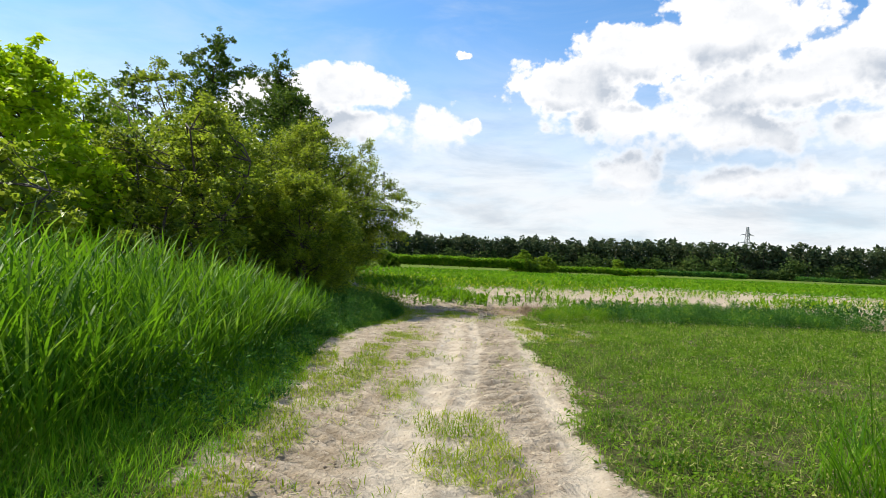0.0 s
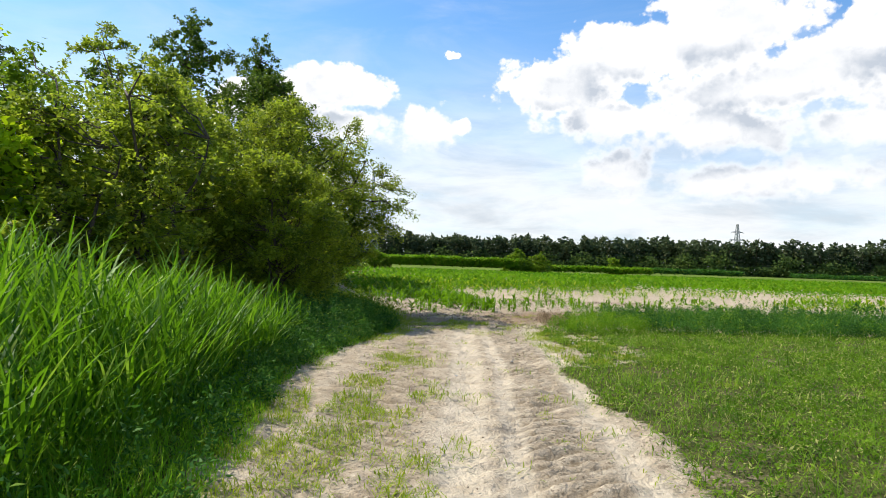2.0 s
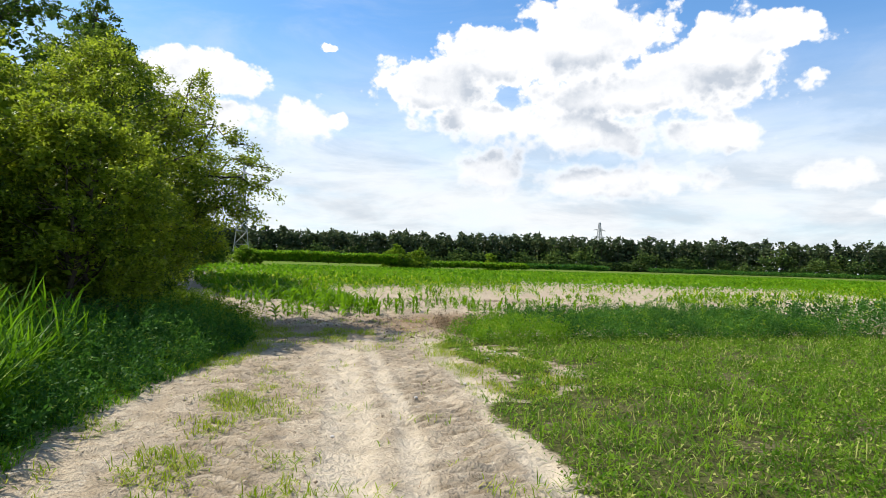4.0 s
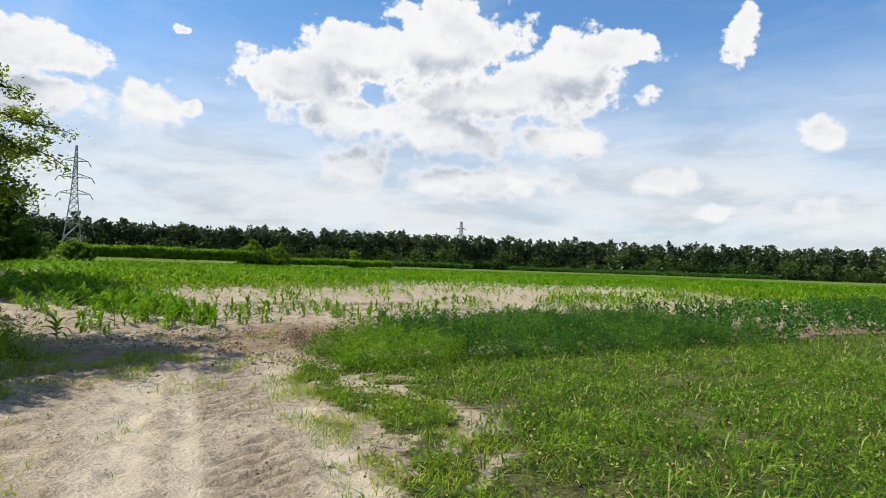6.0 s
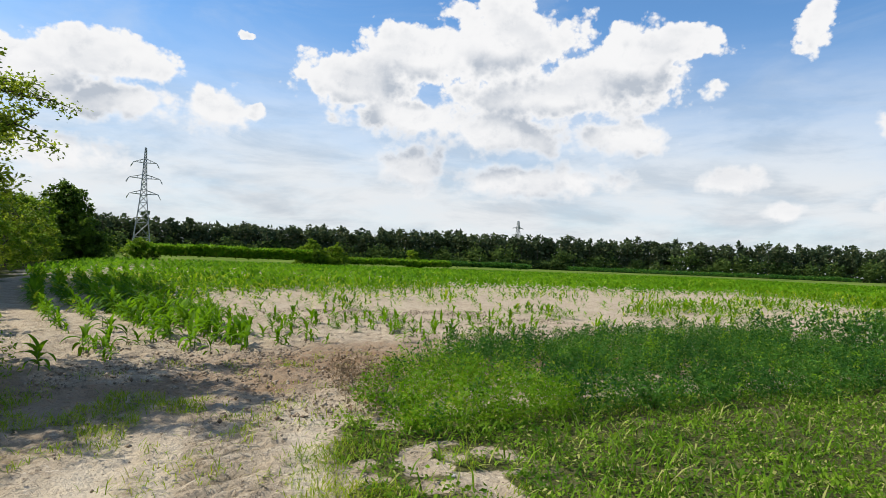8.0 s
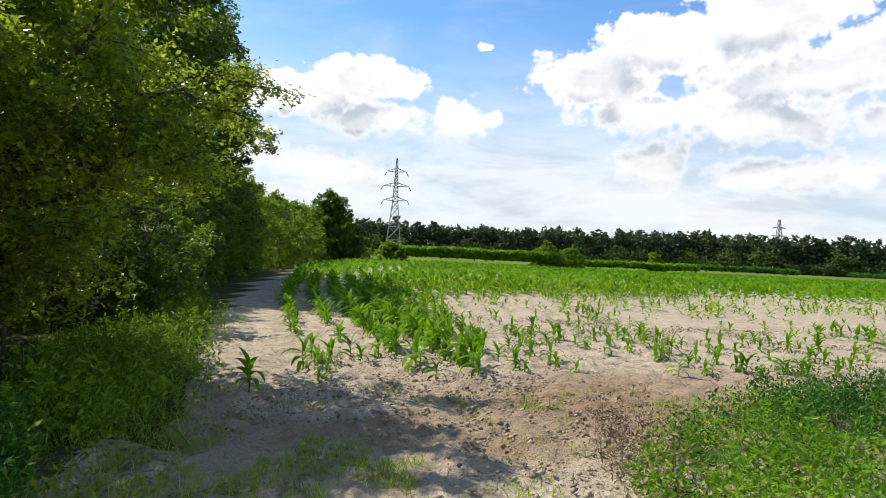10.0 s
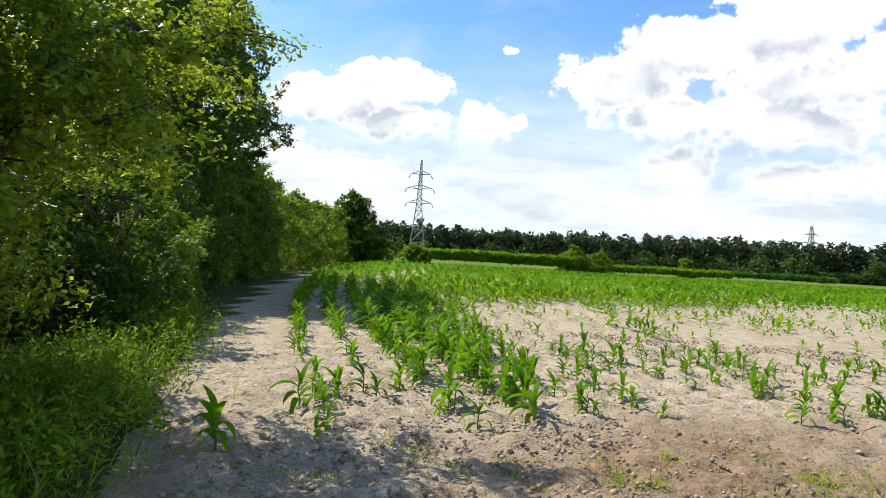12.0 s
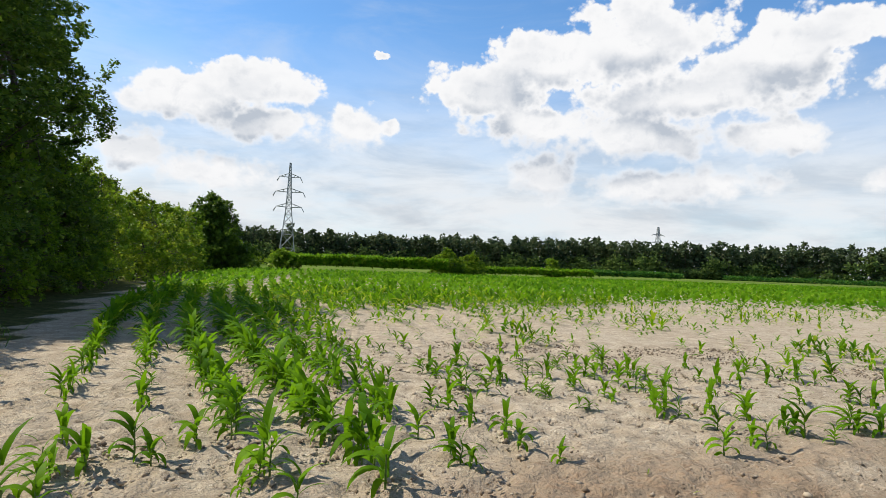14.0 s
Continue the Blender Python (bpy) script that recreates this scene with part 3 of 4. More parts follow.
# the wood beside the track: x, y, height, radius, leaves, leaf size, material, settings
THICKET = (
    ("tree", -6.0, 20.8, 6.2, 3.5, 60000, 0.074, M_LEAF, dict(low=0.05, clumps=105, trunks=3, lean=(0.3, 0.0), top=0.2, hollow=0.45, squash=0.6, core=0.0), "leaning alder with thin leafy boughs over the sandy track"),
    ("bush", -5.0, 17.6, 3.9, 2.4, 38000, 0.072, M_LEAF, dict(low=0.14, clumps=55, trunks=4, top=0.15, hollow=0.35, core=0.02), "dense dark green bush arching down to the reeds"),
    ("bush", -7.4, 16.4, 5.6, 3.0, 36000, 0.10, M_LEAF, dict(low=0.02, clumps=85, trunks=4, top=0.2, hollow=0.3), "dense green bush with deep shade inside"),
    ("tree", -9.8, 12.4, 5.7, 3.3, 28000, 0.13, M_LEAF_YELLOW, dict(low=0.04, clumps=75, trunks=2, top=0.25, hollow=0.3), "sunlit yellow-green young tree behind the reeds"),
    ("bush", -7.6, 9.4, 3.4, 2.2, 11000, 0.10, M_LEAF, dict(low=0.02, clumps=45, trunks=4, top=0.2), "low green bush behind tall reeds"),
    ("bush", -10.8, 16.5, 6.4, 3.2, 14000, 0.12, M_LEAF_MID, dict(low=0.02, clumps=70, trunks=4, top=0.2, hollow=0.3), "broad green bush in the thicket"),
    ("bush", -9.6, 21.5, 7.0, 3.6, 17000, 0.12, M_LEAF, dict(low=0.02, clumps=80, trunks=3, top=0.2, hollow=0.3), "broad olive-green bush in the thicket"),
    ("bush", -8.0, 19.6, 6.0, 3.2, 22000, 0.11, M_LEAF, dict(low=0.02, clumps=75, trunks=4, top=0.2, hollow=0.2), "dense olive-green bush behind the leaning alder"),
    ("bush", -8.2, 14.2, 4.6, 2.4, 16000, 0.10, M_LEAF, dict(low=0.02, clumps=60, trunks=4, top=0.2, hollow=0.2), "dense green bush behind the reeds"),
    ("bush", -11.0, 26.5, 7.4, 3.6, 18000, 0.13, M_LEAF, dict(low=0.02, clumps=75, trunks=4, top=0.2, hollow=0.2), "broad green bush deep in the thicket"),
    ("tree", -11.2, 33.8, 11.4, 4.5, 36000, 0.135, M_LEAF_DARK, dict(low=0.12, clumps=105, trunks=2, top=0.2, hollow=0.35), "tall dark leafy tree rising above the bushes"),
    ("tree", -17.2, 39.0, 16.6, 4.3, 22000, 0.17, M_LEAF_DARK, dict(low=0.1, clumps=85, top=0.35, hollow=0.25), "tall dark green alder with an uneven top"),
    ("tree", -10.9, 19.9, 8.0, 1.9, 4500, 0.10, M_LEAF, dict(low=0.5, clumps=26, top=0.3, core=0.0), "thin sparse tree with bare twigs showing"),
    ("tree", -10.9, 37.0, 11.6, 2.7, 14000, 0.14, M_LEAF_DARK, dict(low=0.05, clumps=60, top=0.5, hollow=0.25), "narrow dark tree with a pointed top"),
    ("tree", -13.9, 41.5, 15.5, 4.0, 26000, 0.16, M_LEAF_DARK, dict(low=0.03, clumps=105, top=0.3, hollow=0.3), "tall dark tree at the edge of the maize"),
    ("bush", -12.3, 41.0, 6.2, 2.8, 11000, 0.14, M_LEAF_MID, dict(low=0.02, clumps=55, trunks=3, top=0.2), "light green bush under a tall dark tree"),
    ("tree", -30.5, 52.0, 17.5, 5.5, 9000, 0.26, M_LEAF_DARK, dict(low=0.05, clumps=75, top=0.3), "tall dark tree deep in the wood"),
    ("tree", -38.0, 50.0, 18.5, 5.5, 9000, 0.26, M_LEAF_DARK, dict(low=0.05, clumps=75, top=0.3), "tall dark tree deep in the wood"),
    ("tree", -23.5, 50.0, 15.0, 5.0, 9000, 0.26, M_LEAF_DARK, dict(low=0.05, clumps=75, top=0.3), "tall dark tree deep in the wood"),
    ("tree", -15.0, 14.5, 8.6, 3.4, 9000, 0.13, M_LEAF, dict(low=0.04, clumps=55, trunks=2, top=0.3), "green tree behind the yellow-green one"),
    ("tree", -20.6, 92.0, 9.6, 5.0, 30000, 0.30, M_LEAF_DARK, dict(low=0.0, clumps=130, trunks=2, top=0.0, hollow=0.2), "broad dark tree at the far end of the hedge"),
)
thicket = [make_tree(kind, x, y, h, r, n, size, mat, 100 + i, label, kind, **more)
           for i, (kind, x, y, h, r, n, size, mat, more, label) in enumerate(THICKET)]


def bough(root, foot, tip, seed, count=1700, size=0.07):
    """A long bent bough with side twigs, leafy along its outer half."""
    rng = np.random.default_rng(seed)
    base = np.array(root.location)
    a, b = np.array(foot) - base, np.array(tip) - base
    span = np.linalg.norm(b - a)
    line = bent(a, b, rng, 0.10, 9)
    line[:, 2] += 0.10 * span * np.sin(np.pi * np.linspace(0, 1, 9))
    wood, green = [], []
    limb(wood, line, 0.045, 0.008, 6)
    twigs = 16
    for i in range(twigs):
        q = 0.3 + 0.7 * (i + rng.random()) / twigs
        at = np.array([np.interp(q, np.linspace(0, 1, 9), line[:, c]) for c in range(3)])
        d = rng.normal(size=3) * np.array([0.8, 0.8, 0.55]) + 0.5 * (b - a) / span
        d *= rng.uniform(0.35, 0.85) * (1.15 - 0.5 * q) / np.linalg.norm(d)
        end = at + d - np.array([0, 0, 0.08])
        limb(wood, np.array([at, at + 0.5 * d, end]), 0.012, 0.003, 4)
        n = count // twigs
        u = rng.uniform(0.2, 1.0, n)[:, None]
        green.append(leaves(at + (end - at) * u + rng.normal(size=(n, 3)) * 0.07, rng, size, 0.4, 0.15, 0.5))
    for key, chunks, stuffing in (("bough", wood, M_BARK), ("leaf_spray", green, M_LEAF)):
        v, f = joined(chunks)
        new(key, mesh_from(key, v, f, stuffing, key == "bough")).parent = root


for i, (foot, tip) in enumerate((((-5.4, 20.9, 1.9), (-2.05, 20.5, 3.2)), ((-5.2, 20.6, 1.5), (-2.3, 20.0, 2.5)), ((-5.5, 20.8, 2.4), (-2.6, 19.6, 3.8)),
                                 ((-5.4, 21.2, 2.2), (-2.5, 22.0, 3.7)), ((-5.6, 20.6, 2.8), (-3.3, 19.0, 4.6)), ((-5.4, 20.4, 1.6), (-3.5, 18.4, 3.3)),
                                 ((-5.8, 21.0, 3.2), (-3.6, 20.6, 5.4)), ((-5.3, 20.7, 1.2), (-3.0, 19.4, 1.7)))):
    bough(thicket[0], foot, tip, 60 + i)

# bushes along the field's edge, growing smaller to the eye with distance
rng = np.random.default_rng(31)
y = 24.3
k = 0
while y < 84:
    far = step(y, 25, 110)
    h = 2.7 + 0.3 * rng.normal() + 2.9 * step(y, 27, 33) + 1.3 * step(y, 60, 100)
    r = 1.75 + 0.45 * step(y, 26, 34) + 0.6 * far + 0.25 * rng.normal()
    x = float(hedge_edge(y)) - 1.02 * r - 1.4 * step(y, 60, 110)
    # nearer bushes get darker leaf colours to stand for the hedge's deep shade
    mat = (M_LEAF_DARK, M_LEAF_MID, M_LEAF_DARK)[k % 3] if y < 42 else (M_LEAF_MID, M_LEAF_MID, M_LEAF)[k % 3]
    make_tree("hedge_bush", x, y, h, r, int(2200 + 10500 * (1 - far) ** 3), 0.085 + 0.26 * far, mat, 300 + k,
              "leafy green bush in the hedge beside the maize" if y < 60 else "far green bush in the hedge", "bush",
              low=0.02, clumps=int(60 - 30 * far), trunks=4, top=0.22, hollow=0.35)["group"] = "hedge bushes"
    y += 1.25 * r + 0.3
    k += 1

# ---- the far wood ----
def far_wood():
    """Pines behind a ragged row of broadleaf trees and shrubs."""
    rng = np.random.default_rng(5)
    dark, edge, trunks = [], [], []
    line = [(-110, 258), (-40, 246), (10, 244), (60, 246), (110, 244), (160, 238), (200, 215), (250, 190), (330, 150), (420, 90)]
    lx, ly = np.array([p[0] for p in line]), np.array([p[1] for p in line])
    for row, back in enumerate((3, 7, 12)):
        for x in np.arange(-110, 420, 3.0) + rng.normal(size=177) * 1.2:
            y = np.interp(x, lx, ly) + back + rng.normal() * 1.5
            h = 10.6 + 4.0 * fbm(x, 0 * x + row, 0.05) + rng.normal() * 0.9 + 1.0 * (x > 110)
            foot = h * (0.24 if row else 0.06)
            n = 170
            u = rng.random(n) ** 0.8
            wide = (3.1 + 0.7 * rng.random()) * (1 - u) ** 0.55 * (0.75 + 0.35 * np.sin(u * 22 + rng.uniform(0, 6))) + 0.25
            az = rng.uniform(0, 2 * np.pi, n)
            out = wide * np.sqrt(rng.uniform(0.2, 1, n))
            dark.append(np.stack([x + np.cos(az) * out, y + np.sin(az) * out, foot + (h - foot) * u], -1))
            limb(trunks, np.array([[x, y, -0.2], [x + rng.normal() * 0.15, y, h * 0.85]]), 0.16, 0.05, 4)
    for x in np.arange(-110, 420, 3.2) + rng.normal(size=166) * 1.5:
        y = np.interp(x, lx, ly) + rng.normal() * 1.5
        h = (4.2 + 7.5 * fbm(x, 0 * x + 5, 0.045) + rng.normal() * 0.8) * (0.45 if rng.random() < 0.25 else 1.0)
        r = 1.7 + 0.30 * h
        for c in range(9):
            d = rng.normal(size=3)
            d *= rng.uniform(0.4, 0.75) / np.linalg.norm(d)
            o = np.array([x + d[0] * r, y + d[1] * r, max(h * (0.52 + 0.5 * d[2]), 0.6)])
            edge.append(o + rng.normal(size=(34, 3)) * np.array([0.26 * r, 0.26 * r, 0.12 * h]))
    x = rng.uniform(-110, 420, 52000)
    dark.append(np.stack([x, np.interp(x, lx, ly) + rng.uniform(2, 12, len(x)), rng.uniform(0.0, 0.92, len(x)) * (10.4 + 3.5 * fbm(x, 0 * x + 1, 0.05))], -1))
    x = rng.uniform(-110, 420, 9000)
    edge.append(np.stack([x, np.interp(x, lx, ly) - rng.uniform(0, 3, len(x)), rng.uniform(0.0, 1.0, len(x)) ** 1.5 * (1 + 5 * fbm(x, 0 * x, 0.07))], -1))
    dark, edge = np.concatenate(dark), np.maximum(np.concatenate(edge), (-1e4, -1e4, 0.05))
    stuff("far_pine_wood", [leaves(dark, rng, 1.2, 0.4, 0.0, 0.75)], M_PINE, "dark distant pine wood beyond the fields", "wood")
    stuff("wood_edge_shrubs", [leaves(edge, rng, 0.9, 0.4, 0.0, 0.75)], M_WOODEDGE, "broadleaf trees and shrubs along the edge of the distant wood", "shrubs")
    stuff("far_pine_trunks", trunks, M_BARK, "grey-brown trunks inside the distant pine wood", "tree trunks")


far_wood()

# shrubs between the maize and the wood
for x, y, h, r, mat, n in ((10.2, 125, 4.8, 3.4, M_LEAF_MID, 9000), (14.6, 125.5, 3.6, 3.7, M_LEAF_MID, 9000), (30.5, 131, 3.9, 2.2, M_LEAF_MID, 4000),
                           (-24.0, 121, 3.9, 4.2, M_LEAF_MID, 8000), (-17.5, 121, 3.3, 3.8, M_LEAF_MID, 7000)):
    make_tree("field_bush", x, y, h, r, n, 0.26, mat, 700 + int(x), "rounded green bush standing behind the maize", "bush", low=0.02, clumps=45, trunks=3, top=0.15, hollow=0.3)


def tall_strip(name, x0, y0, x1, y1, depth, height, n, mat, label, seed):
    rng = np.random.default_rng(seed)
    s = rng.random(n)
    x, y = x0 + (x1 - x0) * s, y0 + (y1 - y0) * s + rng.uniform(-depth, depth, n)
    hgt = height * (0.75 + 0.4 * fbm(x, y, 0.25)) * rng.uniform(0.5, 1.0, n) ** 0.5
    p = np.stack([x, y, hgt], -1)
    stuff(name, [leaves(p, rng, 0.5, 0.4, -0.6, 0.5), leaves(p * np.array([1, 1, 0.6]), rng, 0.5, 0.4, -0.4, 0.5)], mat, label, "tall herbs")


tall_strip("tall_herb_strip", -19, 121, 10, 122, 1.5, 2.5, 9000, M_WEED_PALE, "strip of tall pale green herbs behind the maize", 41)
tall_strip("tall_herb_strip", 17, 128, 38, 130, 1.2, 1.5, 4000, M_WEED_PALE, "strip of tall pale green herbs behind the maize", 42)
tall_strip("tall_herb_strip", 40, 150, 66, 152, 1.5, 1.6, 2600, M_WEED, "strip of tall green herbs before the wood", 43)
tall_strip("tall_herb_strip", 95, 185, 190, 165, 2.0, 1.5, 5000, M_WEED, "strip of tall green herbs before the wood", 44)


# ---- pylons ----
def metal_material():
    m, k = material("galvanised_steel")
    pos = k.node("ShaderNodeNewGeometry").outputs["Position"]
    n = k.noise(pos, 3.0, 4.0)
    k.plug(k.out.inputs[0], surface(k, k.mix(n, (0.20, 0.215, 0.225), (0.34, 0.355, 0.365)), 0.55, metal=0.35))
    return m


M_STEEL = metal_material()


def part(name, chunks, mat, parent, label=""):
    v, f = joined(chunks)
    ob = new(name, mesh_from(name, v, f, mat))
    ob.parent = parent
    return tagged(ob, label)


def bar(chunks, a, b, t):
    limb(chunks, np.array([a, b], float), t, t, 4)


def pylon(x, y, turn, height, base, waist, top, arms, beam, label):
    root = tagged(new("pylon"), label, "pylon")
    root.matrix_world = pose(x, y, -0.3, 0, 0, turn)
    waist_z = arms[0][0] - 1.0

    def half(z):
        if z < waist_z:
            return base + (waist - base) * z / waist_z
        return waist + (top - waist) * (z - waist_z) / (height - waist_z)

    signs = ((1, 1), (-1, 1), (-1, -1), (1, -1))
    levels, z = [0.0], 0.0
    while z < height - 0.8:
        z = min(z + max(2.0 * half(z), 1.1), height)
        levels.append(z)
    for sx, sy in signs:
        leg = []
        for a, b in zip(levels, levels[1:]):
            bar(leg, (sx * half(a), sy * half(a), a), (sx * half(b), sy * half(b), b), beam)
        part("leg", leg, M_STEEL, root)
    for i in range(4):
        (ax, ay), (bx, by) = signs[i], signs[(i + 1) % 4]
        lattice_bars = []
        for a, b in zip(levels, levels[1:]):
            p, q = half(a), half(b)
            bar(lattice_bars, (ax * p, ay * p, a), (bx * q, by * q, b), beam * 0.55)
            bar(lattice_bars, (bx * p, by * p, a), (ax * q, ay * q, b), beam * 0.55)
            bar(lattice_bars, (ax * q, ay * q, b), (bx * q, by * q, b), beam * 0.5)
        part("lattice", lattice_bars, M_STEEL, root)
    for z, reach in arms:
        for side in (-1, 1):
            arm, p = [], half(z)
            tip = (side * reach, 0, z + 0.15)
            for sy in (-1, 1):
                bar(arm, (side * p, sy * p, z), tip, beam * 0.7)
                bar(arm, (side * p, sy * p, z + 1.2), tip, beam * 0.6)
                for s in (0.35, 0.68):
                    bar(arm, (side * (p + (reach - p) * s), sy * p * (1 - s), z + 0.15 * s), (side * (p + (reach - p) * s), sy * p * (1 - s), z + 1.2 - 1.05 * s), beam * 0.4)
            arm_ob = part("cross_arm", arm, M_STEEL, root)
            chain = []
            for s in (-1, 1):
                for c in range(7):
                    a = np.array(tip) + np.array([0.12 * side * c, s * 0.2 * c, -0.22 * c])
                    limb(chain, np.array([a, a + np.array([0.1 * side, s * 0.16, -0.2])]), 0.13, 0.07, 6)
            part("insulator", chain, M_STEEL, arm_ob, "hanging chain of ceramic insulators")
    return root


pylon(-34.3, 225.0, 8, 34.2, 2.9, 0.95, 0.22, ((19.4, 4.1), (24.4, 4.4), (29.4, 3.3)), 0.13, "grey steel lattice pylon with three pairs of arms")
pylon(291.7, 670.0, 25, 53.0, 4.5, 2.0, 0.7, ((36.0, 11.0), (44.4, 8.6)), 0.34, "far grey lattice pylon above the wood")


# ---- maize ----
def corn_leaf_shapes(rng, tall):
    out = []
    n = 8
    for i in range(n):
        s = i / (n - 1)
        az = (i % 2) * np.pi + rng.normal() * 0.35
        z = tall * (0.12 + 0.50 * s)
        L = tall * (0.36 + 0.50 * np.sin(np.pi * (0.2 + 0.62 * s))) * rng.uniform(0.75, 1.2)
        rise = 0.6 + 0.78 * s + rng.normal() * 0.18
        curl = (2.3 - 1.1 * s) * rng.uniform(0.7, 1.3)
        out.append((z, az, L, 0.086 * (0.7 + 0.5 * np.sin(np.pi * (0.15 + 0.7 * s))) * tall / 0.45, rise, curl))
    return out


def corn_variant(seed, tall, label):
    rng = np.random.default_rng(seed)
    root = tagged(new("corn_plant"), label, "maize plant", "maize plants in the field")
    stalk = []
    limb(stalk, bent(np.array([0, 0, -0.03]), np.array([0, 0, tall * 0.64]), rng, 0.05, 4), 0.011, 0.006, 6)
    part("stalk", stalk, M_STALK, root)
    for z, az, L, wd, rise, curl in corn_leaf_shapes(rng, tall):
        v, f = ribbons(np.array([[0, 0, z]]), np.array([az]), L, wd, rise, curl, 6, 0.5)
        part("leaf", [(v, f)], M_CORN, root)
    return root


def corn_mass(x, y, tall, rng, n, width, segs):
    """Many plants in one mesh."""
    chunks = []
    base_az = rng.uniform(0, 2 * np.pi, len(x))
    for i in range(n):
        s = i / max(n - 1, 1)
        az = base_az + (i % 2) * np.pi + rng.normal(size=len(x)) * 0.5
        p = np.stack([x, y, tall * (0.12 + 0.48 * s)], -1)
        L = tall * (0.36 + 0.5 * np.sin(np.pi * (0.2 + 0.62 * s)))
        chunks.append(ribbons(p, az, L, width * tall, 0.5 + 0.8 * s + rng.normal(size=len(x)) * 0.16, (1.9 - 0.75 * s) * rng.uniform(0.7, 1.25, len(x)), segs, 0.4))
    return chunks


def corn_places(y0, y1, k0, k1, gap, rng):
    xs, ys = [], []
    for k in range(k0, k1):
        yy = np.arange(y0, y1, gap) + rng.normal(size=len(np.arange(y0, y1, gap))) * gap * 0.3
        xs.append(-1.65 + 0.75 * k + row_bend(yy) + rng.normal(size=len(yy)) * 0.05)
        ys.append(yy)
    return np.concatenate(xs), np.concatenate(ys)


rng = np.random.default_rng(77)
x, y = corn_places(19.8, 46.0, 0, 62, 0.13, rng)
dens = crop_density(x, y) * in_field(x, y) * 0.86
ok = rng.random(len(x)) < dens
x, y, dens = x[ok], y[ok], dens[ok]
vigour = 0.272 + 0.07 * step(dens, 0.1, 0.9) + 0.10 * (fbm(x, y, 0.5) - 0.5)
vigour = vigour + 0.10 * bump(x - row_bend(y), 0.45, 1.0) + 0.17 * step(y, 26, 33) * step(dens, 0.3, 0.9)
vigour = np.clip(vigour * rng.uniform(0.6, 1.2, len(x)), 0.12, 0.56)
# single plants that stand before the rows
x, y = np.append(x, (-1.88, -1.72, -1.28, -0.36, -1.5, -1.3, -1.1, -1.95, -0.95)), np.append(y, (20.4, 21.75, 20.95, 21.9, 22.3, 22.6, 22.4, 22.9, 22.9))
vigour = np.append(vigour, (0.42, 0.40, 0.18, 0.16, 0.33, 0.38, 0.26, 0.30, 0.34))
order = np.argsort(np.hypot(x - 0.6, y - 20))
near, rest = order[:300], order[300:]
kinds = [corn_variant(900 + i, 0.45, "young maize plant with arching green leaves on sand") for i in range(7)]
for j, i in enumerate(near):
    s = vigour[i] / 0.45
    m = pose(x[i], y[i], 0.0, 0, 0, rng.uniform(0, 360)) @ Matrix.Diagonal((s, s, s, 1))
    if j < len(kinds):
        kinds[j].matrix_basis = m
    else:
        plant = kinds[j % len(kinds)]
        copy = copy_thing(plant, Matrix.Identity(4))
        copy.matrix_basis = m
mid = rest[y[rest] < 31]
back = rest[y[rest] >= 31]
stuff("maize_rows", corn_mass(x[mid], y[mid], vigour[mid] * 1.05, rng, 7, 0.19, 3), M_CORN, "rows of young green maize", "maize")
stuff("maize_rows", corn_mass(x[back], y[back], vigour[back] * 1.05, rng, 5, 0.25, 2), M_CORN, "rows of young green maize further out", "maize")
x, y = corn_places(46.0, 122.0, -1, 150, 0.36, rng)
keep = (rng.random(len(x)) < crop_density(x, y) * 0.75 * np.clip(60 / y, 0.42, 1)) & (y < 104 + 0.2 * x)
x, y = x[keep], y[keep]
stuff("maize_field", corn_mass(x, y, 0.5 * rng.uniform(0.8, 1.15, len(x)), rng, 3, 0.50, 2), M_CORN_FAR, "wide green maize field reaching to the hedge", "maize")

# ---- grass, reeds and weeds ----
rng = np.random.default_rng(55)
x, y = scatter(80000, 0.8, 11, 2.2, 18.5, lambda x, y: meadow_mask(x, y) * (1 - 0.8 * step(fbm(x + 40, y, 1.3), 0.6, 0.74)) * np.clip(1.3 - 0.06 * np.hypot(x, y - 4), 0.35, 1), rng)
far = step(np.hypot(x, y - 4), 4, 14)
blades = ribbons(np.stack([x, y, 0 * x], -1), rng.uniform(0, 6.28, len(x)), rng.uniform(0.05, 0.19, len(x)) * (0.3 + 0.9 * fbm(x, y, 1.5) + 0.75 * step(fbm(x, y, 3.6), 0.42, 0.66)), 0.010 + 0.014 * far,
                 rng.uniform(0.4, 1.5, len(x)), rng.uniform(0.2, 1.8, len(x)), 2)
x, y = scatter(75000, 0.8, 11, 2.2, 18.5, lambda x, y: meadow_mask(x, y) * (0.4 + 0.6 * step(fbm(x + 9, y, 1.1), 0.4, 0.6)), rng)
clover = leaves(np.stack([x, y, rng.uniform(0.015, 0.085, len(x))], -1), rng, 0.02 + 0.014 * step(y, 6, 16), 0.4, 0.0, 0.75)
x, y = scatter(30000, 11, 40, 3, 26, lambda x, y: (y < weed_front(x)) * 1.0, rng)
distant = ribbons(np.stack([x, y, 0 * x], -1), rng.uniform(0, 6.28, len(x)), rng.uniform(0.08, 0.22, len(x)), 0.035, rng.uniform(0.5, 1.5, len(x)), rng.uniform(0.2, 1.6, len(x)), 1)
x, y = scatter(24000, 8, 20, 2.2, 20, lambda x, y: (y < weed_front(x) + 0.5) * step(x, 8, 11) * step(20 - x, 0, 8), rng)
between = ribbons(np.stack([x, y, 0 * x], -1), rng.uniform(0, 6.28, len(x)), rng.uniform(0.06, 0.2, len(x)), 0.03, rng.uniform(0.4, 1.5, len(x)), rng.uniform(0.2, 1.8, len(x)), 2)
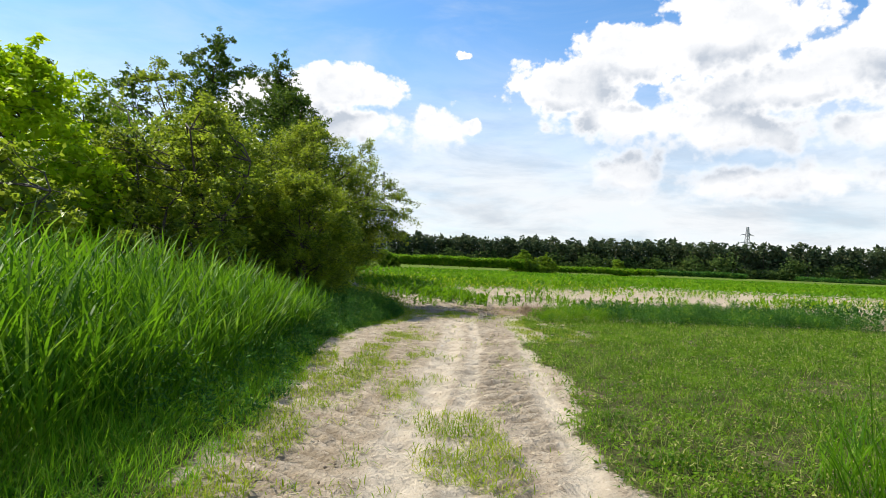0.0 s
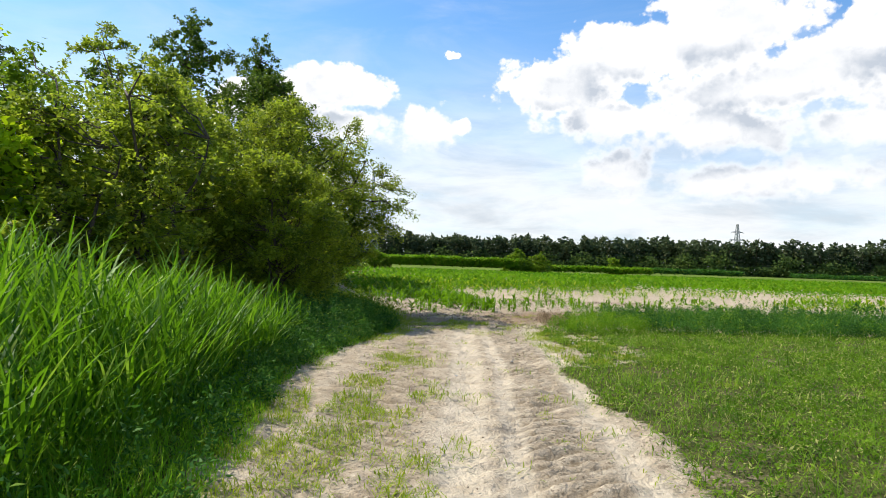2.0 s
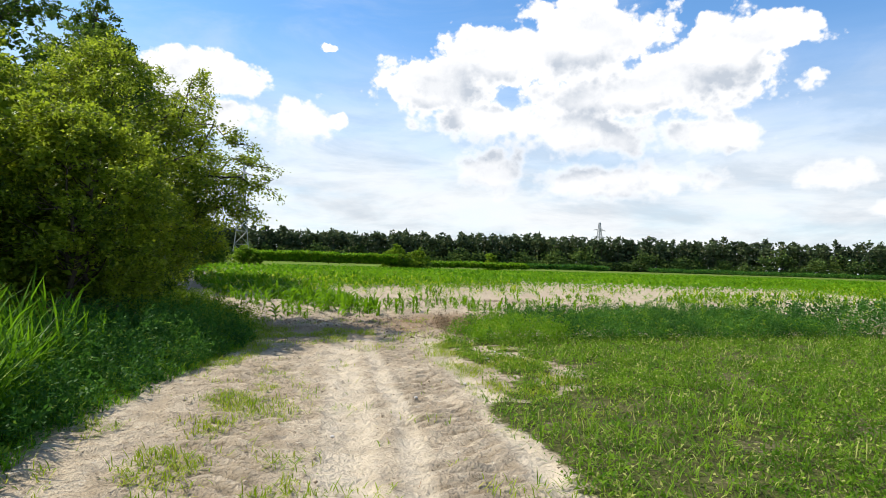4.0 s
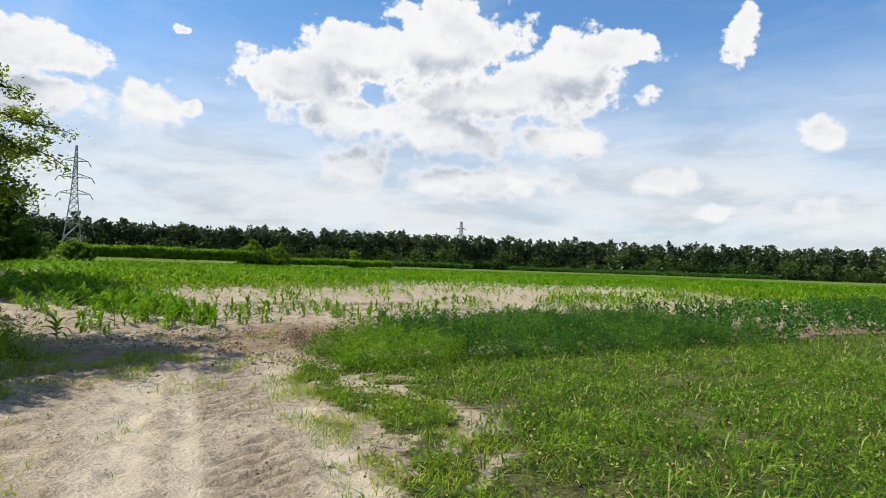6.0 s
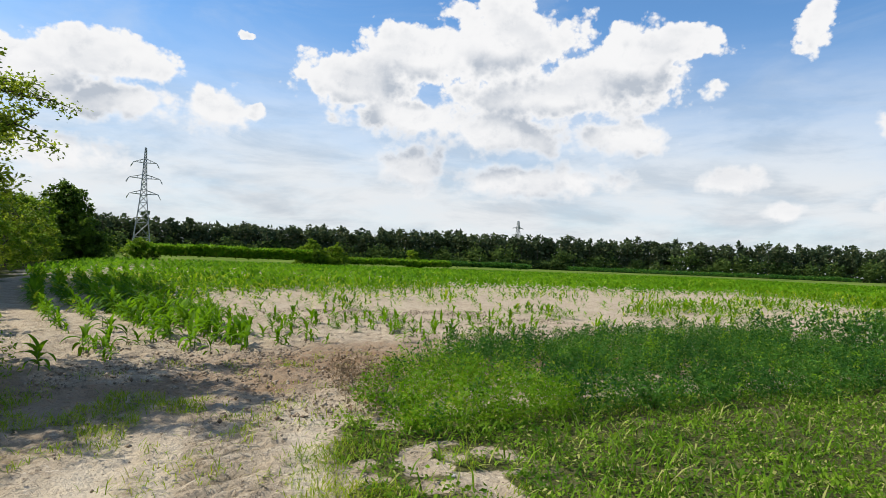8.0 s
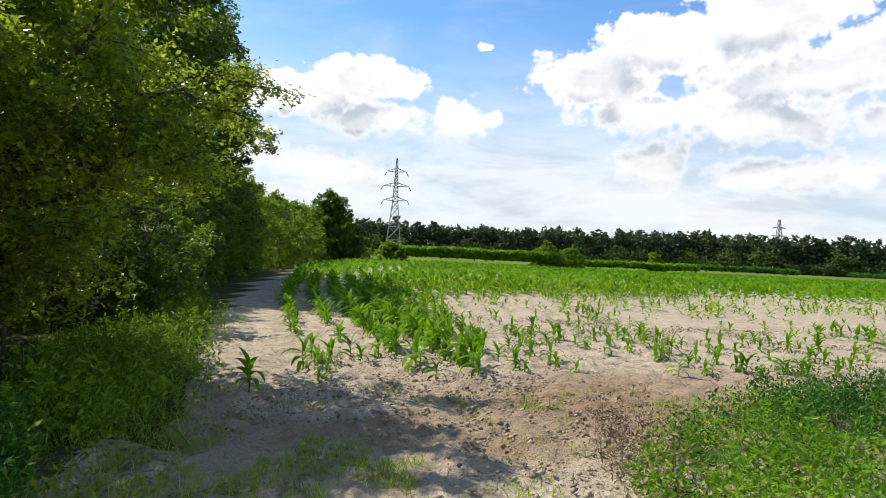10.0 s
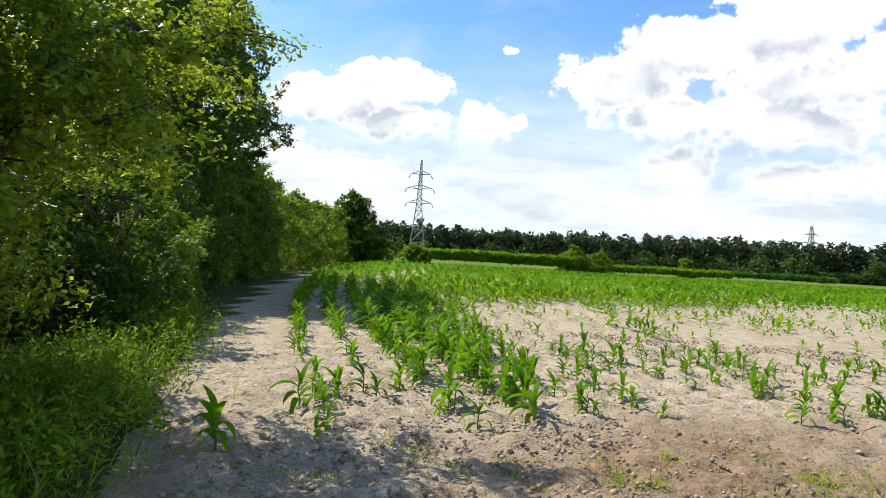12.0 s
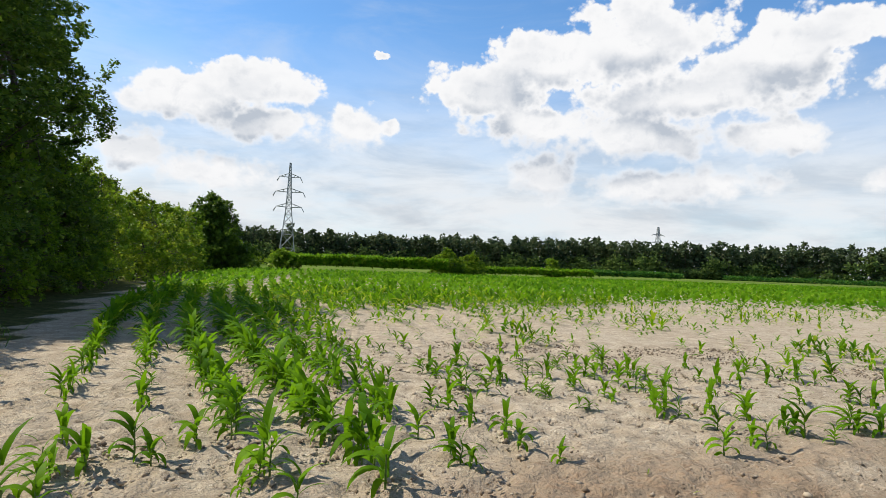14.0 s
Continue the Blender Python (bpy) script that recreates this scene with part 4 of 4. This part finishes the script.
stuff("meadow_grass", [blades, clover, between, distant], M_GRASS, "short mown green meadow grass with clover and dry bits", "grass")

x, y = scatter(280000, -4.2, 4.6, 2.5, 22.4, lambda x, y: np.clip(1.9 * tuft_mask(x, y) - 1.1 * fbm(x, y, 8, 2) + 0.2, 0, 1) + 0.25 * (y < 21) * step(fbm(x, y, 2.3), 0.64, 0.74), rng)
clump = 0.5 + fbm(x, y, 3.0)
stuff("dry_grass_tufts", [ribbons(np.stack([x, y, 0 * x], -1), rng.uniform(0, 6.28, len(x)), rng.uniform(0.03, 0.11, len(x)) * clump, 0.011,
      rng.uniform(0.4, 1.5, len(x)), rng.uniform(0.2, 1.6, len(x)), 2)], M_TUFT, "thin yellow-green grass on the sandy track", "grass")


def reed_mask(x, y):
    inner = -2.85 - 0.4 * step(y, 9, 13) + 0.3 * (fbm(x, y, 0.8) - 0.5)
    return (x < inner) * step(14.8 - y, 0, 2.5) * step(x, -7.5, -6.0)


x, y = scatter(5600, -7.5, -2.2, 1.6, 15.0, lambda x, y: reed_mask(x, y), rng)
tall = (0.85 + 0.85 * step(-2.75 - x, 0, 1.2)) * rng.uniform(0.6, 1.12, len(x)) * (0.6 + 0.75 * fbm(x, y, 0.9)) * (1 - 0.42 * step(y, 8.5, 11.5))
chunks = [ribbons(np.stack([x, y, 0 * x], -1), rng.uniform(0, 6.28, len(x)), tall * 0.92, 0.009, rng.uniform(1.4, 1.57, len(x)), rng.uniform(0, 0.15, len(x)), 3)]
for i in range(6):
    z = tall * (0.18 + 0.13 * i)
    chunks.append(ribbons(np.stack([x, y, z], -1), rng.uniform(0, 6.28, len(x)), rng.uniform(0.3, 0.65, len(x)), 0.03, rng.uniform(0.85, 1.4, len(x)), rng.uniform(0.1, 0.9, len(x)), 2, 0.3))
stuff("reeds", chunks, M_REED, "tall bright green reeds beside the track", "reeds")

# low herbs and grass on the verge
x, y = scatter(46000, -3.8, -1.3, 1.8, 17.6, lambda x, y: verge_mask(x, y) * (0.6 + 0.4 * step(-1.9 - x, 0, 0.6)), rng)
v = ribbons(np.stack([x, y, 0 * x], -1), rng.uniform(0, 6.28, len(x)), rng.uniform(0.12, 0.42, len(x)) * (0.35 + 0.65 * step(track_left(y) - x, 0, 0.8)), 0.010,
            rng.uniform(0.7, 1.55, len(x)), rng.uniform(0.2, 1.5, len(x)), 2)
stuff("verge_grass", [v], M_VERGE, "lush green grass on the verge", "grass")


def herbs(name, x, y, tall, per, size, mat, label, rng):
    n = len(x)
    s = rng.random((n, per))
    a = rng.uniform(0, 6.28, (n, per))
    rad = 0.10 * (1.05 - 0.6 * s) * (0.5 + rng.random((n, per)))
    p = np.stack([x[:, None] + np.cos(a) * rad, y[:, None] + np.sin(a) * rad, tall[:, None] * (0.06 + 0.94 * s)], -1).reshape(-1, 3)
    stuff(name, [leaves(p, rng, size, 0.45, -0.5, 0.36),
          ribbons(np.stack([x, y, 0 * x], -1), rng.uniform(0, 6.28, n), tall, 0.006, rng.uniform(1.35, 1.57, n), rng.uniform(0, 0.2, n), 2)], mat, label, "weeds")


x, y = scatter(4200, -4.6, -1.5, 5.0, 19.0, lambda x, y: ((x < track_left(y) - 0.15) & (x < -1.6)) * (y < 17.8) * (0.25 + 0.75 * step(y, 8, 11)), rng)
herbs("verge_herbs", x, y, rng.uniform(0.15, 0.55, len(x)) * (0.5 + 0.9 * step(track_left(y) - x, 0, 0.9)), 30, 0.055, M_WEED, "leafy green nettles and herbs on the verge", rng)
x, y = scatter(3900, 1.6, 12, 16.3, 26, weed_mask, rng)
pale = rng.random(len(x)) < (0.10 + 0.85 * step(4.3 - x + 1.5 * (fbm(x, y, 0.8) - 0.5), 0, 0.9) * step(20.3 - y, 0, 1.5))
tall = rng.uniform(0.32, 0.62, len(x)) * (0.55 + 0.45 * step(x, 1.7, 2.6)) * (0.42 + 0.66 * fbm(x, y, 1.4))
herbs("weed_strip", x[~pale], y[~pale], tall[~pale], 50, 0.052, M_WEED, "dense dark green weeds at the field's edge", rng)
herbs("pale_weeds", x[pale], y[pale], tall[pale], 50, 0.05, M_WEED_PALE, "pale yellow-green weeds at the field's edge", rng)
x, y = scatter(3600, 12, 46, 17, 36, weed_mask, rng)
herbs("weed_strip", x, y, rng.uniform(0.35, 0.65, len(x)), 20, 0.125, M_WEED, "dense dark green weeds further along the field", rng)
# leafy rosettes in the meadow
x, y = scatter(6000, 1.0, 10, 3.0, 17.5, lambda x, y: meadow_mask(x, y) * (0.25 + 0.75 * step(fbm(x + 9, y, 1.1), 0.42, 0.6)), rng)
herbs("meadow_herbs", x, y, rng.uniform(0.05, 0.16, len(x)), 12, 0.045, M_GRASS, "small broad-leaved herbs among the meadow grass", rng)
# grass and herbs at the foot of the bushes
x, y = scatter(60000, -9, -1.5, 17.0, 30, lambda x, y: bump(x, hedge_edge(y) - 1.0, 0.62) * (1 - 0.8 * step(y, 25, 29)), rng)
v = ribbons(np.stack([x, y, 0 * x], -1), rng.uniform(0, 6.28, len(x)), rng.uniform(0.12, 0.42, len(x)), 0.008 + 0.0004 * y, rng.uniform(0.8, 1.55, len(x)), rng.uniform(0.2, 1.4, len(x)), 3)
stuff("hedge_grass", [v], M_GRASS, "rough grass at the foot of the hedge", "grass")
x, y = scatter(2800, -6.5, -1.8, 17.0, 27, lambda x, y: bump(x, hedge_edge(y) - 0.8, 0.65), rng)
herbs("hedge_herbs", x, y, rng.uniform(0.2, 0.6, len(x)), 34, 0.06, M_LEAF_MID, "leafy herbs at the foot of the hedge", rng)


# ---- crumbs of soil on the sand, and the tall grass at the start of the track ----
def lumps(name, x, y, size, mat, label, rng):
    """Small angular clods, eight faces each."""
    n = len(x)
    shape = np.array([[1, 0, 0.2], [0, 1, 0.2], [-1, 0, 0.2], [0, -1, 0.2], [0, 0, 0.9], [0, 0, -0.5]])
    v = shape[None] * (size * rng.uniform(0.6, 1.4, (3, n))).T[:, None, :] * rng.uniform(0.6, 1.3, (n, 6, 1))
    a = rng.uniform(0, 6.28, n)
    c, s = np.cos(a)[:, None], np.sin(a)[:, None]
    v = np.stack([v[..., 0] * c - v[..., 1] * s + x[:, None], v[..., 0] * s + v[..., 1] * c + y[:, None], v[..., 2] + 0.005], -1)
    faces = np.array([[0, 1, 4], [1, 2, 4], [2, 3, 4], [3, 0, 4], [1, 0, 5], [2, 1, 5], [3, 2, 5], [0, 3, 5]])
    f = (np.arange(n) * 6)[:, None, None] + faces[None]
    stuff(name, [(v.reshape(-1, 3), f.reshape(-1, 3))], mat, label, "soil")


def clod_material():
    m, k = material("dry_soil")
    geo = k.node("ShaderNodeNewGeometry")
    c = k.mix(geo.outputs["Random Per Island"], (0.17, 0.125, 0.085), (0.42, 0.345, 0.25))
    k.plug(k.out.inputs[0], surface(k, c, 0.95, k.noise(geo.outputs["Position"], 90.0, 3.0), 0.5, 0.005, spec=0.1))
    return m


M_CLOD = clod_material()
rng = np.random.default_rng(91)
x, y = scatter(60000, -4, 9, 3, 30, lambda x, y: np.clip(1 - meadow_mask(x, y) - weed_mask(x, y), 0, 1) * (x > track_left(y)) * step(fbm(x, y, 1.1), 0.3, 0.6) * (0.05 + 0.95 * step(y, 16.5, 18.5)), rng)
lumps("soil_clods", x, y, rng.uniform(0.007, 0.03, len(x)) * rng.uniform(0.5, 1.3, len(x)) * (0.6 + 0.4 * step(y, 16, 18)), M_CLOD, "small crumbs and clods of dry soil on sand", rng)
x, y = scatter(16000, -3, 7, 4, 24, lambda x, y: np.clip(0.07 + 0.93 * bump(y, 20.2, 1.5), 0, 1) * np.clip(1 - meadow_mask(x, y), 0, 1) * (x > track_left(y)), rng)
straw = ribbons(np.stack([x, y, 0.012 + 0 * x], -1), rng.uniform(0, 6.28, len(x)), rng.uniform(0.04, 0.14, len(x)), 0.006, rng.uniform(0.0, 0.25, len(x)), rng.uniform(0.0, 0.5, len(x)), 2)
M_STRAW = leaf_material("dead_stalk", (0.14, 0.10, 0.06), (0.36, 0.28, 0.17), (0.30, 0.19, 0.11), 0.1, 0.8, 1.5, 0.1, 0.3)
stuff("dead_stalks", [straw], M_STRAW, "dead brown stalks and straw lying on sand", "litter")
x, y = scatter(260, 2.5, 3.7, 3.1, 4.7, lambda x, y: 0 * x + 1.0, rng)
tall = [ribbons(np.stack([x, y, 0 * x + 0.1 * i], -1), rng.uniform(0, 6.28, len(x)), rng.uniform(0.35, 0.85, len(x)), 0.014, rng.uniform(0.9, 1.5, len(x)), rng.uniform(0.1, 0.9, len(x)), 4) for i in range(3)]
stuff("tall_grass", tall, M_REED, "clump of tall green grass beside the meadow", "grass")

# dried weeds at the tip of the strip, and single stones
x, y = scatter(80, 1.55, 2.5, 17.6, 20.2, lambda x, y: 1.0 * (x < 1.7 + 0.35 * (y - 17.3)), rng)
herbs("dried_weeds", x, y, rng.uniform(0.12, 0.38, len(x)), 26, 0.045, M_STRAW, "dried reddish-brown weeds at the edge of the green strip", rng)


def stone(x, y, r, seed):
    rng = np.random.default_rng(seed)
    bm = bmesh.new()
    bmesh.ops.create_icosphere(bm, subdivisions=2, radius=r)
    for v in bm.verts:
        v.co *= 1 + 0.28 * noise.noise(v.co * (2.2 / r) + Vector((seed, 0, 0)))
        v.co.z *= 0.6
    me = bpy.data.meshes.new("stone")
    bm.to_mesh(me)
    bm.free()
    me.materials.append(M_STONE)
    ob = tagged(new("stone", me), "small pale grey stone lying on bare sand", "stone", "stones on the track")
    ob.matrix_world = pose(x, y, r * 0.3, 0, 0, rng.uniform(0, 360))


m, k = material("pale_stone")
pos = k.node("ShaderNodeTexCoord").outputs["Object"]
n = k.noise(pos, 40.0, 5.0)
k.plug(k.out.inputs[0], surface(k, k.mix(n, (0.38, 0.36, 0.33), (0.66, 0.63, 0.58)), 0.85, n, 0.4, 0.004))
M_STONE = m
for i, (x, y, r) in enumerate(((2.51, 13.99, 0.032), (1.02, 13.3, 0.022), (0.35, 12.6, 0.02), (1.75, 15.2, 0.024), (-0.5, 11.2, 0.018), (2.05, 15.9, 0.02))):
    stone(x, y, r, i + 3)
